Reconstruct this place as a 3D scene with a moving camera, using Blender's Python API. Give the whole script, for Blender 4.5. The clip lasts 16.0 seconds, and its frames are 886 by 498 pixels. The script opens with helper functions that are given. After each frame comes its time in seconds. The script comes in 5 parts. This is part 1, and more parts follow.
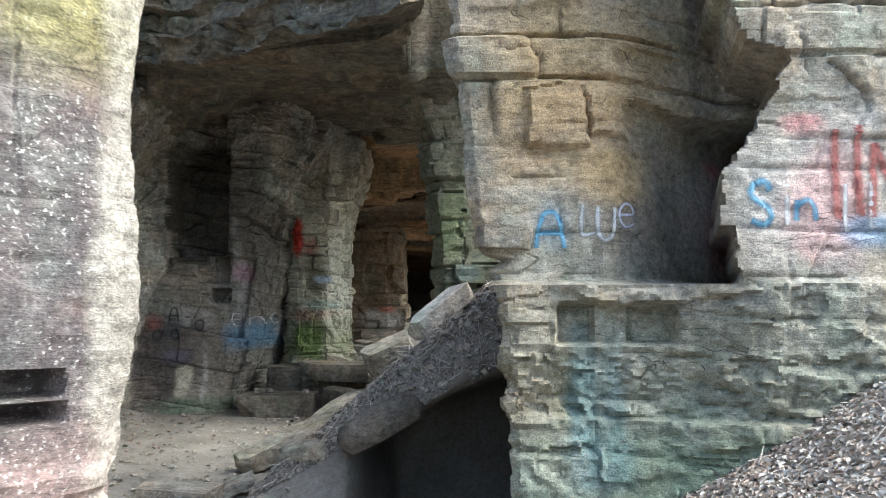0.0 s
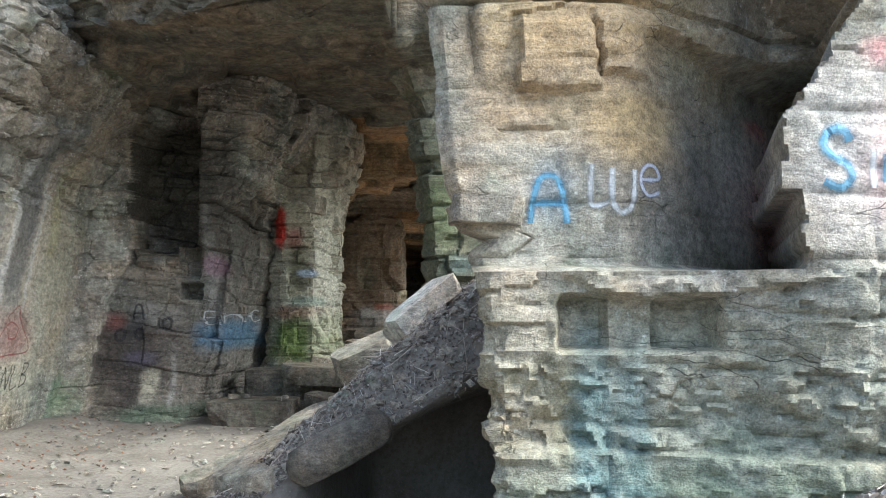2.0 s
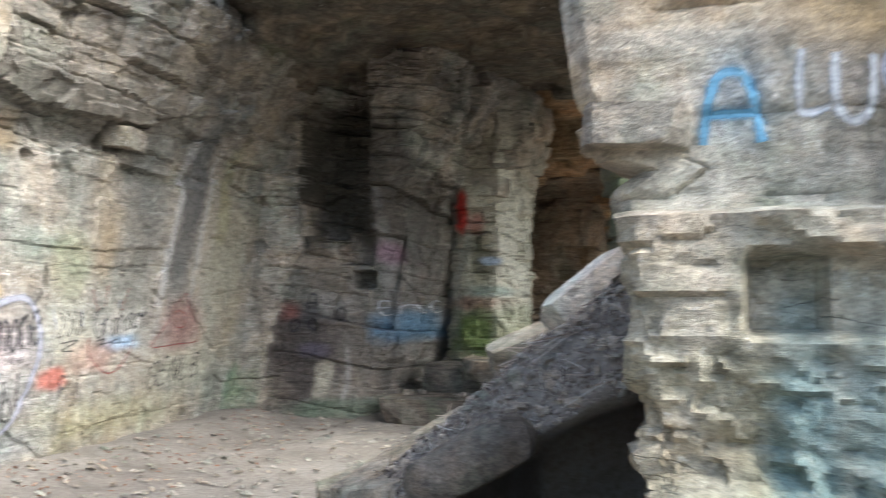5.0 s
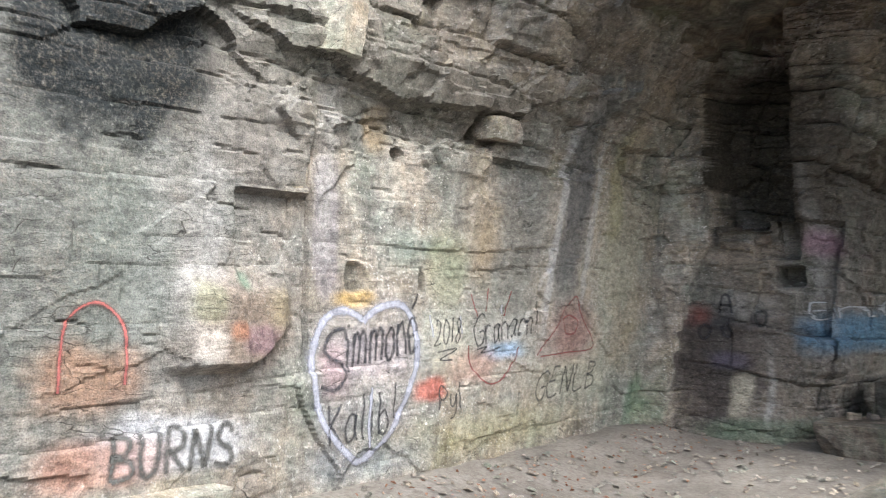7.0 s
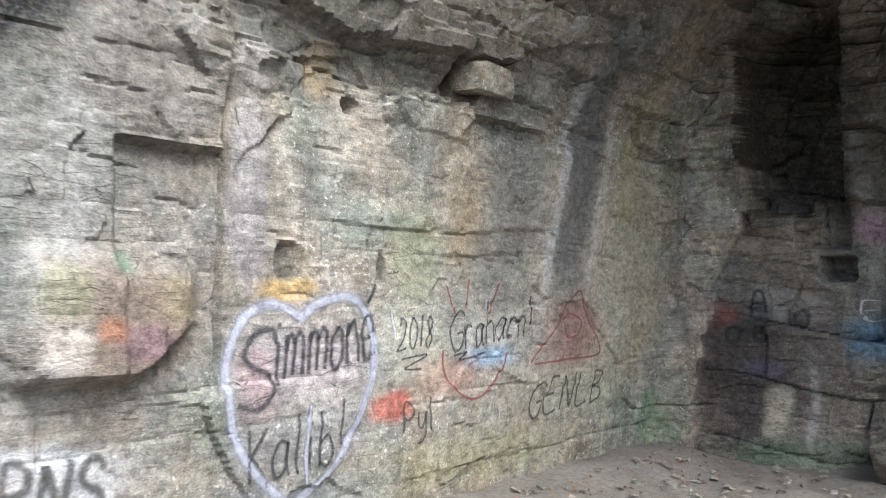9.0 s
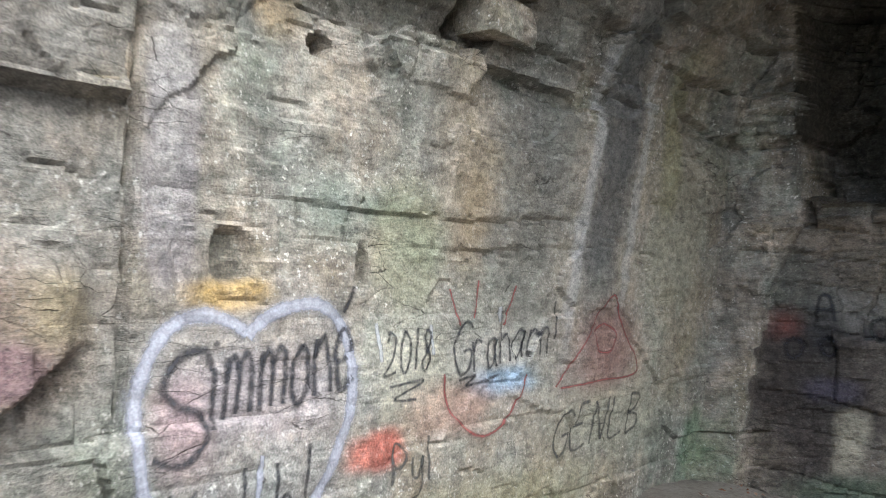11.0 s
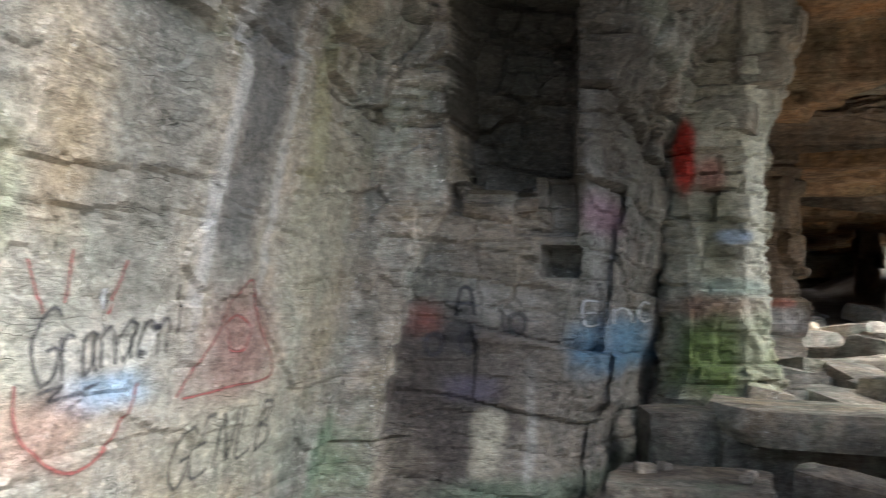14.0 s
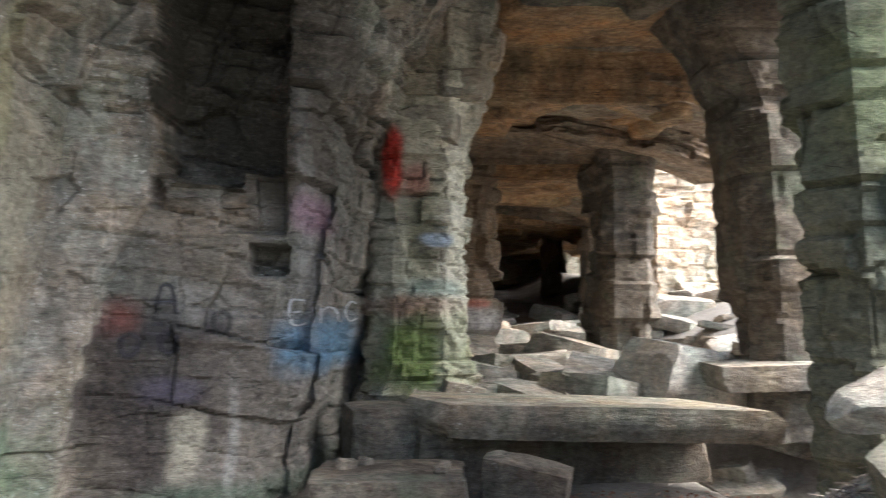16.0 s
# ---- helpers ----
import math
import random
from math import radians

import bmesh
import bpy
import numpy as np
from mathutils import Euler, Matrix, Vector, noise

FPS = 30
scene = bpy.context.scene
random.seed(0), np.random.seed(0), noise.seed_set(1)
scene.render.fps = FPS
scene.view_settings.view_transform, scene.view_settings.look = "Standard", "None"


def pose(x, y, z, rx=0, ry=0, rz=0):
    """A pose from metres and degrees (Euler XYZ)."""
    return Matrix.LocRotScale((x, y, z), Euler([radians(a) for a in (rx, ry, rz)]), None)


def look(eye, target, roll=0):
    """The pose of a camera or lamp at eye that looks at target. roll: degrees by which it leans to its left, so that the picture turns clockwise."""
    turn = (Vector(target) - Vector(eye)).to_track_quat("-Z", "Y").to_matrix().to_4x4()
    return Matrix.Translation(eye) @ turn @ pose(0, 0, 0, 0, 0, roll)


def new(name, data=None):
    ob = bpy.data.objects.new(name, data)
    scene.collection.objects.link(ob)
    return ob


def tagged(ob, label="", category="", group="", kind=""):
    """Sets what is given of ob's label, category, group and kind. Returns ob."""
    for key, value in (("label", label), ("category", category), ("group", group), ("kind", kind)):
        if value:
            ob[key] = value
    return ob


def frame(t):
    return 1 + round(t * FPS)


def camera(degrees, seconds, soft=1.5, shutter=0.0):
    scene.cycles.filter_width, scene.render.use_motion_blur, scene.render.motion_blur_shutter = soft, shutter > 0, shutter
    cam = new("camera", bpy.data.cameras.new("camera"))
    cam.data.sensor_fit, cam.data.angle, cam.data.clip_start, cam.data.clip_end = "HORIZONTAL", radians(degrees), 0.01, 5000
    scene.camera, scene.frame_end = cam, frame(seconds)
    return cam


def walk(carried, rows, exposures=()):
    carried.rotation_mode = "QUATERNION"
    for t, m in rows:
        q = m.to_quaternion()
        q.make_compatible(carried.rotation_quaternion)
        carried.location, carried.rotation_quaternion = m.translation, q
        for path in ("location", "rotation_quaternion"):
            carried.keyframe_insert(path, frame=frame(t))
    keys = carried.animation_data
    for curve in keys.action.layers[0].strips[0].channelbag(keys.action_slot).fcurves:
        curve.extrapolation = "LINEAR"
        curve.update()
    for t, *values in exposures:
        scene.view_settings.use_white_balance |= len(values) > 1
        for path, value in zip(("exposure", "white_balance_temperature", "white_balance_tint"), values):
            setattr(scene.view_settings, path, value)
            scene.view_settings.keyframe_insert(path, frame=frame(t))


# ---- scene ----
cam = camera(54.6, 16.0, soft=0.95, shutter=0.8)
METRES, EYE, TILT, LEAN, TURN = 8.0, 1.5, 4.2, 0.0, 0.0
ROWS = [
    (0.0, 0.0, 0.0, 0.0, 0.0, 0.0, -0.0),
    (0.5, 0.0033, 0.0323, -0.0022, 0.11, -0.02, 0.01),
    (1.0, 0.0103, 0.0769, -0.0053, 0.25, -0.09, 0.03),
    (1.5, 0.0193, 0.1297, -0.0091, 0.52, -0.08, 0.05),
    (2.0, 0.0268, 0.1606, -0.0127, 0.68, -0.15, 0.06),
    (2.5, 0.0328, 0.1768, -0.0145, 0.88, -0.21, 0.06),
    (3.0, 0.0383, 0.1943, -0.0164, 1.04, -0.23, 0.02),
    (5.5, 0.0606, 0.3507, -0.0399, 21.81, -0.1, 1.57),
    (6.0, 0.0564, 0.3897, -0.0425, 29.39, 0.1, 2.11),
    (6.5, 0.0452, 0.4281, -0.0408, 36.45, 0.33, 2.62),
    (7.0, 0.0264, 0.4661, -0.0403, 43.15, 0.73, 3.09),
    (7.5, 0.0034, 0.5062, -0.0409, 43.68, 0.78, 3.05),
    (8.0, -0.023, 0.5466, -0.0428, 43.54, 0.76, 2.93),
    (8.5, -0.0516, 0.5869, -0.0476, 43.51, 0.76, 2.85),
    (9.0, -0.0791, 0.6238, -0.0571, 43.57, 0.81, 2.78),
    (11.5, -0.2311, 0.7736, -0.0628, 43.13, 1.02, 2.67),
    (12.0, -0.2628, 0.8037, -0.0651, 38.38, 0.88, 2.34),
    (12.5, -0.2911, 0.8334, -0.0698, 32.24, 0.82, 1.95),
    (13.0, -0.3004, 0.8444, -0.0755, 26.5, 0.61, 1.54),
    (13.5, -0.3008, 0.8454, -0.0779, 21.3, 0.42, 1.13),
    (14.0, -0.2993, 0.844, -0.0785, 16.35, 0.33, 0.79),
    (14.5, -0.2986, 0.8428, -0.0785, 11.69, 0.25, 0.43),
    (15.0, -0.2977, 0.8422, -0.0785, 6.71, 0.25, 0.1),
    (15.5, -0.2967, 0.8433, -0.0783, 1.74, 0.24, -0.3),
    (16.0, -0.2954, 0.8454, -0.0797, -2.64, 0.3, -0.54),
]
walk(cam, [(t, pose(0, 0, EYE, TILT, LEAN, TURN) @ pose(METRES * x, METRES * y, METRES * z, 90 + pitch, roll, yaw)) for t, x, y, z, yaw, pitch, roll in ROWS],
     [(0.0, 1.66, 5950, 0), (1.5, 1.98, 5950, 0), (3.0, 2.12, 6000, 0), (6.0, 1.92, 6050, 6), (9.0, 1.73, 5850, 5), (12.0, 1.53, 5850, 3), (13.0, 1.70, 5900, 3), (14.0, 2.12, 5950, 4), (16.0, 2.3, 6050, 6)])

# ---- light ----
SUN_DIR = Vector((0.64, -0.18, 0.74)).normalized()
world = bpy.data.worlds.new("sky")
scene.world = world
world.use_nodes = True
wn = world.node_tree
sky = wn.nodes.new("ShaderNodeTexSky")
sky.sky_type = "NISHITA"
sky.sun_disc = False
sky.sun_elevation = math.asin(SUN_DIR.z)
sky.sun_rotation = math.atan2(SUN_DIR.x, SUN_DIR.y)
sky.air_density, sky.dust_density, sky.ozone_density = 1.0, 4.0, 0.6
wn.links.new(sky.outputs[0], wn.nodes["Background"].inputs[0])
wn.nodes["Background"].inputs[1].default_value = 0.15
sun = new("sun", bpy.data.lights.new("sun", "SUN"))
sun.data.energy, sun.data.angle, sun.data.color = 1.3, radians(35), (1.0, 0.98, 0.95)
sun.matrix_world = look(SUN_DIR * 50, (0, 0, 0))


# ---- numbers ----
def hash01(*ints):
    """Repeatable values in 0..1 from whole numbers."""
    h = np.zeros(np.broadcast(*ints).shape, np.uint32) + np.uint32(2166136261)
    for k in ints:
        h = (h ^ np.asarray(k).astype(np.int64).astype(np.uint32)) * np.uint32(16777619)
        h ^= h >> np.uint32(13)
        h = h * np.uint32(1274126177)
    h ^= h >> np.uint32(16)
    return h.astype(np.float64) / 4294967295.0


def vnoise(x, y, z, seed=0):
    """Smooth value noise, -1..1."""
    x, y, z = np.broadcast_arrays(x, y, z)
    xi, yi, zi = np.floor(x), np.floor(y), np.floor(z)
    fx, fy, fz = x - xi, y - yi, z - zi
    sx, sy, sz = [f * f * (3 - 2 * f) for f in (fx, fy, fz)]
    out = 0
    for dx in (0, 1):
        for dy in (0, 1):
            for dz in (0, 1):
                w = (sx if dx else 1 - sx) * (sy if dy else 1 - sy) * (sz if dz else 1 - sz)
                out = out + w * hash01(xi + dx, yi + dy, zi + dz, seed + np.zeros_like(xi))
    return out * 2 - 1


def fbm(x, y, z, octaves=4, seed=0):
    out, a, f = 0, 0.5, 1.0
    for k in range(octaves):
        out = out + a * vnoise(x * f, y * f, z * f, seed + 7 * k)
        a, f = a * 0.5, f * 2.03
    return out


def ramp(v, a, b):
    t = np.clip((v - a) / (b - a), 0, 1)
    return t * t * (3 - 2 * t)


def beds(u, z, seed, thin=0.1, thick=0.4, amp=0.06, groove=0.02, long=1.0, dip=0.0):
    """Relief of bedded, jointed sandstone: blocks standing proud or back, with open seams."""
    rng = np.random.RandomState(seed)
    edges = np.cumsum(rng.uniform(thin, thick, 200)) - 2.0
    zz = z + dip * u + 0.12 * vnoise(u * 0.6, z * 0.5, 0 * z, seed) + 0.02 * fbm(u * 4, z * 3, 0 * z, 3, seed + 1)
    b = np.clip(np.searchsorted(edges, zz), 1, 199)
    lo, hi = edges[b - 1], edges[b]
    dz = np.minimum(zz - lo, hi - zz)
    length = (0.35 + rng.uniform(0, 1, 200)[b]) * long
    uu = (u + 0.14 * vnoise(u * 2, z * 3, 0 * z, seed + 2) + 0.02 * fbm(u * 9, z * 14, 0 * z, 2, seed + 4)) / length + rng.uniform(0, 9, 200)[b]
    c = np.floor(uu)
    du = np.minimum(uu - c, 1 - uu + c) * length
    r = hash01(b, c, seed + 0 * b)
    keep = ramp(vnoise(u * 0.9, z * 2.2, 0 * z, seed + 3), -0.15, 0.35)
    rel = amp * np.sign(r - 0.5) * np.abs(2 * r - 1) ** 1.6 * (0.35 + 0.65 * keep)
    seam = groove * keep * (np.exp(-(dz / 0.014) ** 2) + 0.35 * np.exp(-(du / 0.012) ** 2))
    rounded = 0.2 * amp * (ramp(dz, 0, 0.025) * ramp(du, 0, 0.025) - 1)
    return rel - seam + rounded


def facets(u, z, size, seed):
    """Angular broken faces: each cell of stone is its own tilted plane, -1..1."""
    x, y = u / size + 0.25 * vnoise(u * 3 / size, z * 3 / size, 0 * z, seed), z * 1.4 / size
    xi, yi = np.floor(x), np.floor(y)
    best, out = np.full(x.shape, 9.0), np.zeros(x.shape)
    for dx in (-1, 0, 1):
        for dy in (-1, 0, 1):
            a, b = xi + dx, yi + dy
            k = np.zeros_like(a)
            px, py = x - a - hash01(a, b, k + seed), y - b - hash01(a, b, k + seed + 1)
            dist = px * px + py * py
            h = 2 * hash01(a, b, k + seed + 2) - 1 + 1.6 * (hash01(a, b, k + seed + 3) - 0.5) * px + 1.6 * (hash01(a, b, k + seed + 4) - 0.5) * py
            near = dist < best
            best, out = np.where(near, dist, best), np.where(near, h, out)
    return out * 0.6


def slits(u, z, seed, count, u0, u1, z0, z1):
    """Short open cracks, mostly along the bedding, some upright."""
    r = np.random.RandomState(seed)
    out = np.zeros(u.shape)
    for _ in range(count):
        cu, cz, long, tilt = r.uniform(u0, u1), r.uniform(z0, z1), r.uniform(0.05, 0.22), r.uniform(-0.2, 0.12)
        deep, wide, upright = r.uniform(0.010, 0.030), r.uniform(0.008, 0.014), r.uniform() < 0.4
        m = (np.abs(u - cu) < 0.3) & (np.abs(z - cz) < 0.3)
        a, b = (z[m] - cz, u[m] - cu) if upright else (u[m] - cu, z[m] - cz)
        b = b - tilt * a - 0.01 * vnoise(a * 30, 0 * a, 0 * a, seed)
        out[m] -= deep * np.exp(-(b / wide) ** 2) * (1 - ramp(np.abs(a), long * 0.5, long))
    return out


def fine(u, z, seed, a=0.012):
    return 1.2 * a * fbm(u * 6, z * 8, 0 * z, 5, seed) + 0.2 * a * fbm(u * 3, z * 40, 0 * z, 2, seed + 5) + 0.3 * a * facets(u, z, 0.16, seed + 9)


# ---- materials ----
def node_mat(name):
    m = bpy.data.materials.new(name)
    m.use_nodes = True
    nt = m.node_tree
    return m, nt, nt.nodes["Principled BSDF"]


def add(nt, kind, **values):
    n = nt.nodes.new(kind)
    for k, v in values.items():
        n.inputs[k.replace("_", " ")].default_value = v
    return n


def noise_node(nt, coord, scale, detail=5, rough=0.6, stretch=(1, 1, 1)):
    mp = nt.nodes.new("ShaderNodeMapping")
    mp.inputs["Scale"].default_value = stretch
    nt.links.new(coord, mp.inputs[0])
    n = add(nt, "ShaderNodeTexNoise", Scale=scale, Detail=detail, Roughness=rough)
    nt.links.new(mp.outputs[0], n.inputs["Vector"])
    return n.outputs[0]


def ramp_node(nt, fac, stops):
    r = nt.nodes.new("ShaderNodeValToRGB")
    e = r.color_ramp.elements
    while len(e) < len(stops):
        e.new(0.5)
    for el, (p, c) in zip(e, stops):
        el.position, el.color = p, (*c, 1) if len(c) == 3 else c
    nt.links.new(fac, r.inputs[0])
    return r.outputs[0]


def mix(nt, fac, a, b, blend="MIX"):
    m = nt.nodes.new("ShaderNodeMix")
    m.data_type, m.blend_type = "RGBA", blend
    for sock, v in ((m.inputs[0], fac), (m.inputs[6], a), (m.inputs[7], b)):
        if hasattr(v, "links"):
            nt.links.new(v, sock)
        else:
            sock.default_value = v if isinstance(v, (int, float)) else (*v, 1)
    return m.outputs[2]


def rock_material(name, dark, mid, light, warm, speck=0.5, moss=0.0, paint=True, lines=0.5, dots=26.0, cracks=0.75):
    m, nt, bsdf = node_mat(name)
    geo = nt.nodes.new("ShaderNodeNewGeometry").outputs["Position"]
    big = noise_node(nt, geo, 0.9, 5, 0.62)
    med = noise_node(nt, geo, 5.0, 6, 0.65, (1, 1, 1.6))
    run = noise_node(nt, geo, 3.2, 5, 0.6, (1, 1, 0.16))
    bed = noise_node(nt, geo, 3.0, 5, 0.7, (0.35, 0.35, 9.0))
    grain = noise_node(nt, geo, 95.0, 3, 0.7)
    col = ramp_node(nt, big, [(0.30, dark), (0.5, mid), (0.72, warm)])
    col = mix(nt, ramp_node(nt, med, [(0.42, (0, 0, 0)), (0.66, (0.8, 0.8, 0.8))]), col, light)
    grime = noise_node(nt, geo, 2.1, 9, 0.72, (1, 1, 0.6))
    col = mix(nt, 0.85, col, ramp_node(nt, grime, [(0.32, (0.42, 0.42, 0.43)), (0.50, (0.95, 0.94, 0.92)), (0.66, (1.28, 1.25, 1.2))]), "MULTIPLY")
    col = mix(nt, ramp_node(nt, run, [(0.50, (0, 0, 0)), (0.68, (0.75, 0.75, 0.75))]), col, dark)
    col = mix(nt, ramp_node(nt, run, [(0.26, (0.6, 0.6, 0.6)), (0.40, (0, 0, 0))]), col, light)
    col = mix(nt, lines, col, ramp_node(nt, bed, [(0.30, (0.5, 0.47, 0.43)), (0.5, (1, 1, 1)), (0.75, (1.0, 0.96, 0.9))]), "MULTIPLY")
    hue = noise_node(nt, geo, 1.7, 6, 0.7, (1, 1, 0.7))
    col = mix(nt, 0.8, col, ramp_node(nt, hue, [(0.34, (0.88, 1.02, 0.98)), (0.46, (1, 1, 1)), (0.56, (1.10, 0.98, 0.92)), (0.68, (1.12, 1.0, 0.80))]), "MULTIPLY")
    if moss:
        green = noise_node(nt, geo, 1.6, 5, 0.65)
        gf = ramp_node(nt, green, [(0.60 - 0.25 * moss, (0, 0, 0)), (0.85 - 0.2 * moss, (0.65, 0.65, 0.65))])
        col = mix(nt, gf, col, (0.13, 0.17, 0.10))
    if speck:
        sf = ramp_node(nt, noise_node(nt, geo, dots * 1.5, 3, 0.55), [(0.60, (0, 0, 0)), (0.66, (1, 1, 1))])
        where = ramp_node(nt, noise_node(nt, geo, 2.3, 5, 0.7), [(0.58 - 0.18 * speck, (0, 0, 0)), (0.74 - 0.18 * speck, (0.9, 0.9, 0.9))])
        sm = nt.nodes.new("ShaderNodeMath")
        sm.operation = "MULTIPLY"
        nt.links.new(sf, sm.inputs[0])
        nt.links.new(where, sm.inputs[1])
        col = mix(nt, sm.outputs[0], col, (0.68, 0.66, 0.62))
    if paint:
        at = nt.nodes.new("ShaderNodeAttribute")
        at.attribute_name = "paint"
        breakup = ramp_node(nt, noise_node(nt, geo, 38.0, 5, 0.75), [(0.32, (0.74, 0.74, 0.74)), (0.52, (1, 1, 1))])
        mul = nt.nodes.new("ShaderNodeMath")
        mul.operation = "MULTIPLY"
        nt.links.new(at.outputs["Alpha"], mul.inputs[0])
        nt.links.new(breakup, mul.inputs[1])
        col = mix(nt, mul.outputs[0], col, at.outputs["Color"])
    mott = noise_node(nt, geo, 15.0, 7, 0.72, (1, 1, 1.5))
    col = mix(nt, 0.8, col, ramp_node(nt, mott, [(0.34, (0.48, 0.48, 0.48)), (0.48, (0.97, 0.97, 0.97)), (0.62, (1.44, 1.43, 1.42))]), "MULTIPLY")
    # hairline fractures, only in places
    warp = nt.nodes.new("ShaderNodeVectorMath")
    warp.operation = "MULTIPLY_ADD"
    wob = add(nt, "ShaderNodeTexNoise", Scale=4.0, Detail=4)
    nt.links.new(geo, wob.inputs["Vector"])
    nt.links.new(wob.outputs["Color"], warp.inputs[0])
    warp.inputs[1].default_value = (0.22, 0.22, 0.10)
    nt.links.new(geo, warp.inputs[2])
    squash = nt.nodes.new("ShaderNodeMapping")
    squash.inputs["Scale"].default_value = (0.8, 0.8, 4.2)
    nt.links.new(warp.outputs[0], squash.inputs[0])
    vor = add(nt, "ShaderNodeTexVoronoi", Scale=3.4)
    vor.feature = "DISTANCE_TO_EDGE"
    nt.links.new(squash.outputs[0], vor.inputs["Vector"])
    line = ramp_node(nt, vor.outputs["Distance"], [(0.004, (1, 1, 1)), (0.016, (0, 0, 0))])
    some = ramp_node(nt, noise_node(nt, geo, 1.9, 4, 0.6), [(0.52, (0, 0, 0)), (0.62, (cracks, cracks, cracks))])
    crack = nt.nodes.new("ShaderNodeMath")
    crack.operation = "MULTIPLY"
    nt.links.new(line, crack.inputs[0])
    nt.links.new(some, crack.inputs[1])
    col = mix(nt, crack.outputs[0], col, (0.05, 0.045, 0.04))
    col = mix(nt, 0.7, col, ramp_node(nt, grain, [(0.30, (0.42, 0.42, 0.42)), (0.50, (0.98, 0.98, 0.98)), (0.72, (1.5, 1.48, 1.43))]), "MULTIPLY")
    nt.links.new(col, bsdf.inputs["Base Color"])
    bsdf.inputs["Roughness"].default_value = 0.84
    bsdf.inputs["Specular IOR Level"].default_value = 0.25
    b1 = add(nt, "ShaderNodeBump", Strength=0.8, Distance=0.03)
    b2 = add(nt, "ShaderNodeBump", Strength=0.7, Distance=0.008)
    nt.links.new(med, b1.inputs["Height"])
    nt.links.new(grain, b2.inputs["Height"])
    b3 = add(nt, "ShaderNodeBump", Strength=0.5, Distance=0.012)
    nt.links.new(bed, b3.inputs["Height"])
    b4 = add(nt, "ShaderNodeBump", Strength=0.6, Distance=0.018)
    nt.links.new(mott, b4.inputs["Height"])
    nt.links.new(b1.outputs[0], b4.inputs["Normal"])
    nt.links.new(b4.outputs[0], b3.inputs["Normal"])
    nt.links.new(b3.outputs[0], b2.inputs["Normal"])
    b5 = add(nt, "ShaderNodeBump", Strength=0.8, Distance=0.012)
    b5.invert = True
    nt.links.new(crack.outputs[0], b5.inputs["Height"])
    nt.links.new(b2.outputs[0], b5.inputs["Normal"])
    nt.links.new(b5.outputs[0], bsdf.inputs["Normal"])
    return m


ROCK_WEST = rock_material("sandstone_graffiti_wall", (0.15, 0.15, 0.14), (0.31, 0.30, 0.265), (0.50, 0.48, 0.44), (0.36, 0.325, 0.265), 1.0, 0.2)
ROCK_FRONT = rock_material("sandstone_pillar", (0.19, 0.185, 0.165), (0.33, 0.315, 0.27), (0.48, 0.455, 0.40), (0.40, 0.325, 0.225), 0.5, 0.25, True, 0.25)
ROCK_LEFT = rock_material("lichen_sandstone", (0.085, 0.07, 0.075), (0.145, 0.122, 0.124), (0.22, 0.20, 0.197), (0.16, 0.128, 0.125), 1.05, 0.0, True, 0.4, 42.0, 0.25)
ROCK_CAVE = rock_material("cave_sandstone", (0.14, 0.132, 0.118), (0.28, 0.262, 0.222), (0.44, 0.415, 0.355), (0.33, 0.275, 0.205), 0.2, 0.35)
# front roof stone kept darker than the gallery roof; shade is in the colour
ROCK_BROW = rock_material("shaded_front_roof_sandstone", (0.07, 0.066, 0.056), (0.15, 0.138, 0.112), (0.26, 0.235, 0.19), (0.20, 0.155, 0.105), 0.1, 0.1, False, 0.9)
ROCK_ROOF = rock_material("cave_roof_sandstone", (0.15, 0.10, 0.06), (0.32, 0.215, 0.125), (0.46, 0.34, 0.22), (0.50, 0.27, 0.11), 0.0, 0.0, False, 0.9)
ROCK_GALLERY = rock_material("gallery_sandstone", (0.13, 0.10, 0.075), (0.235, 0.185, 0.135), (0.36, 0.31, 0.245), (0.28, 0.195, 0.12), 0.1, 0.0)
# gallery pillars in the sun: stone paled so the colour carries the sunlight
ROCK_CREAM = rock_material("sunlit_cream_sandstone", (0.42, 0.36, 0.28), (0.58, 0.50, 0.40), (0.70, 0.65, 0.56), (0.56, 0.43, 0.30), 0.1, 0.0, False)
# fallen sandstone brightened in its base colour to look lit by the sky
PALE_SLAB = rock_material("sunlit_fallen_sandstone", (0.42, 0.41, 0.38), (0.58, 0.57, 0.54), (0.70, 0.69, 0.66), (0.55, 0.52, 0.46), 0.2, 0.0, False)
# dark copy for blocks and pillars out of the light; shade put into colour
ROCK_DARK = rock_material("shade_darkened_sandstone", (0.07, 0.064, 0.056), (0.145, 0.13, 0.112), (0.25, 0.23, 0.20), (0.165, 0.135, 0.10), 0.1, 0.15, False)
ROCK_SLAB = rock_material("fallen_sandstone", (0.17, 0.165, 0.15), (0.30, 0.28, 0.25), (0.44, 0.42, 0.38), (0.33, 0.29, 0.23), 0.3, 0.1, False)


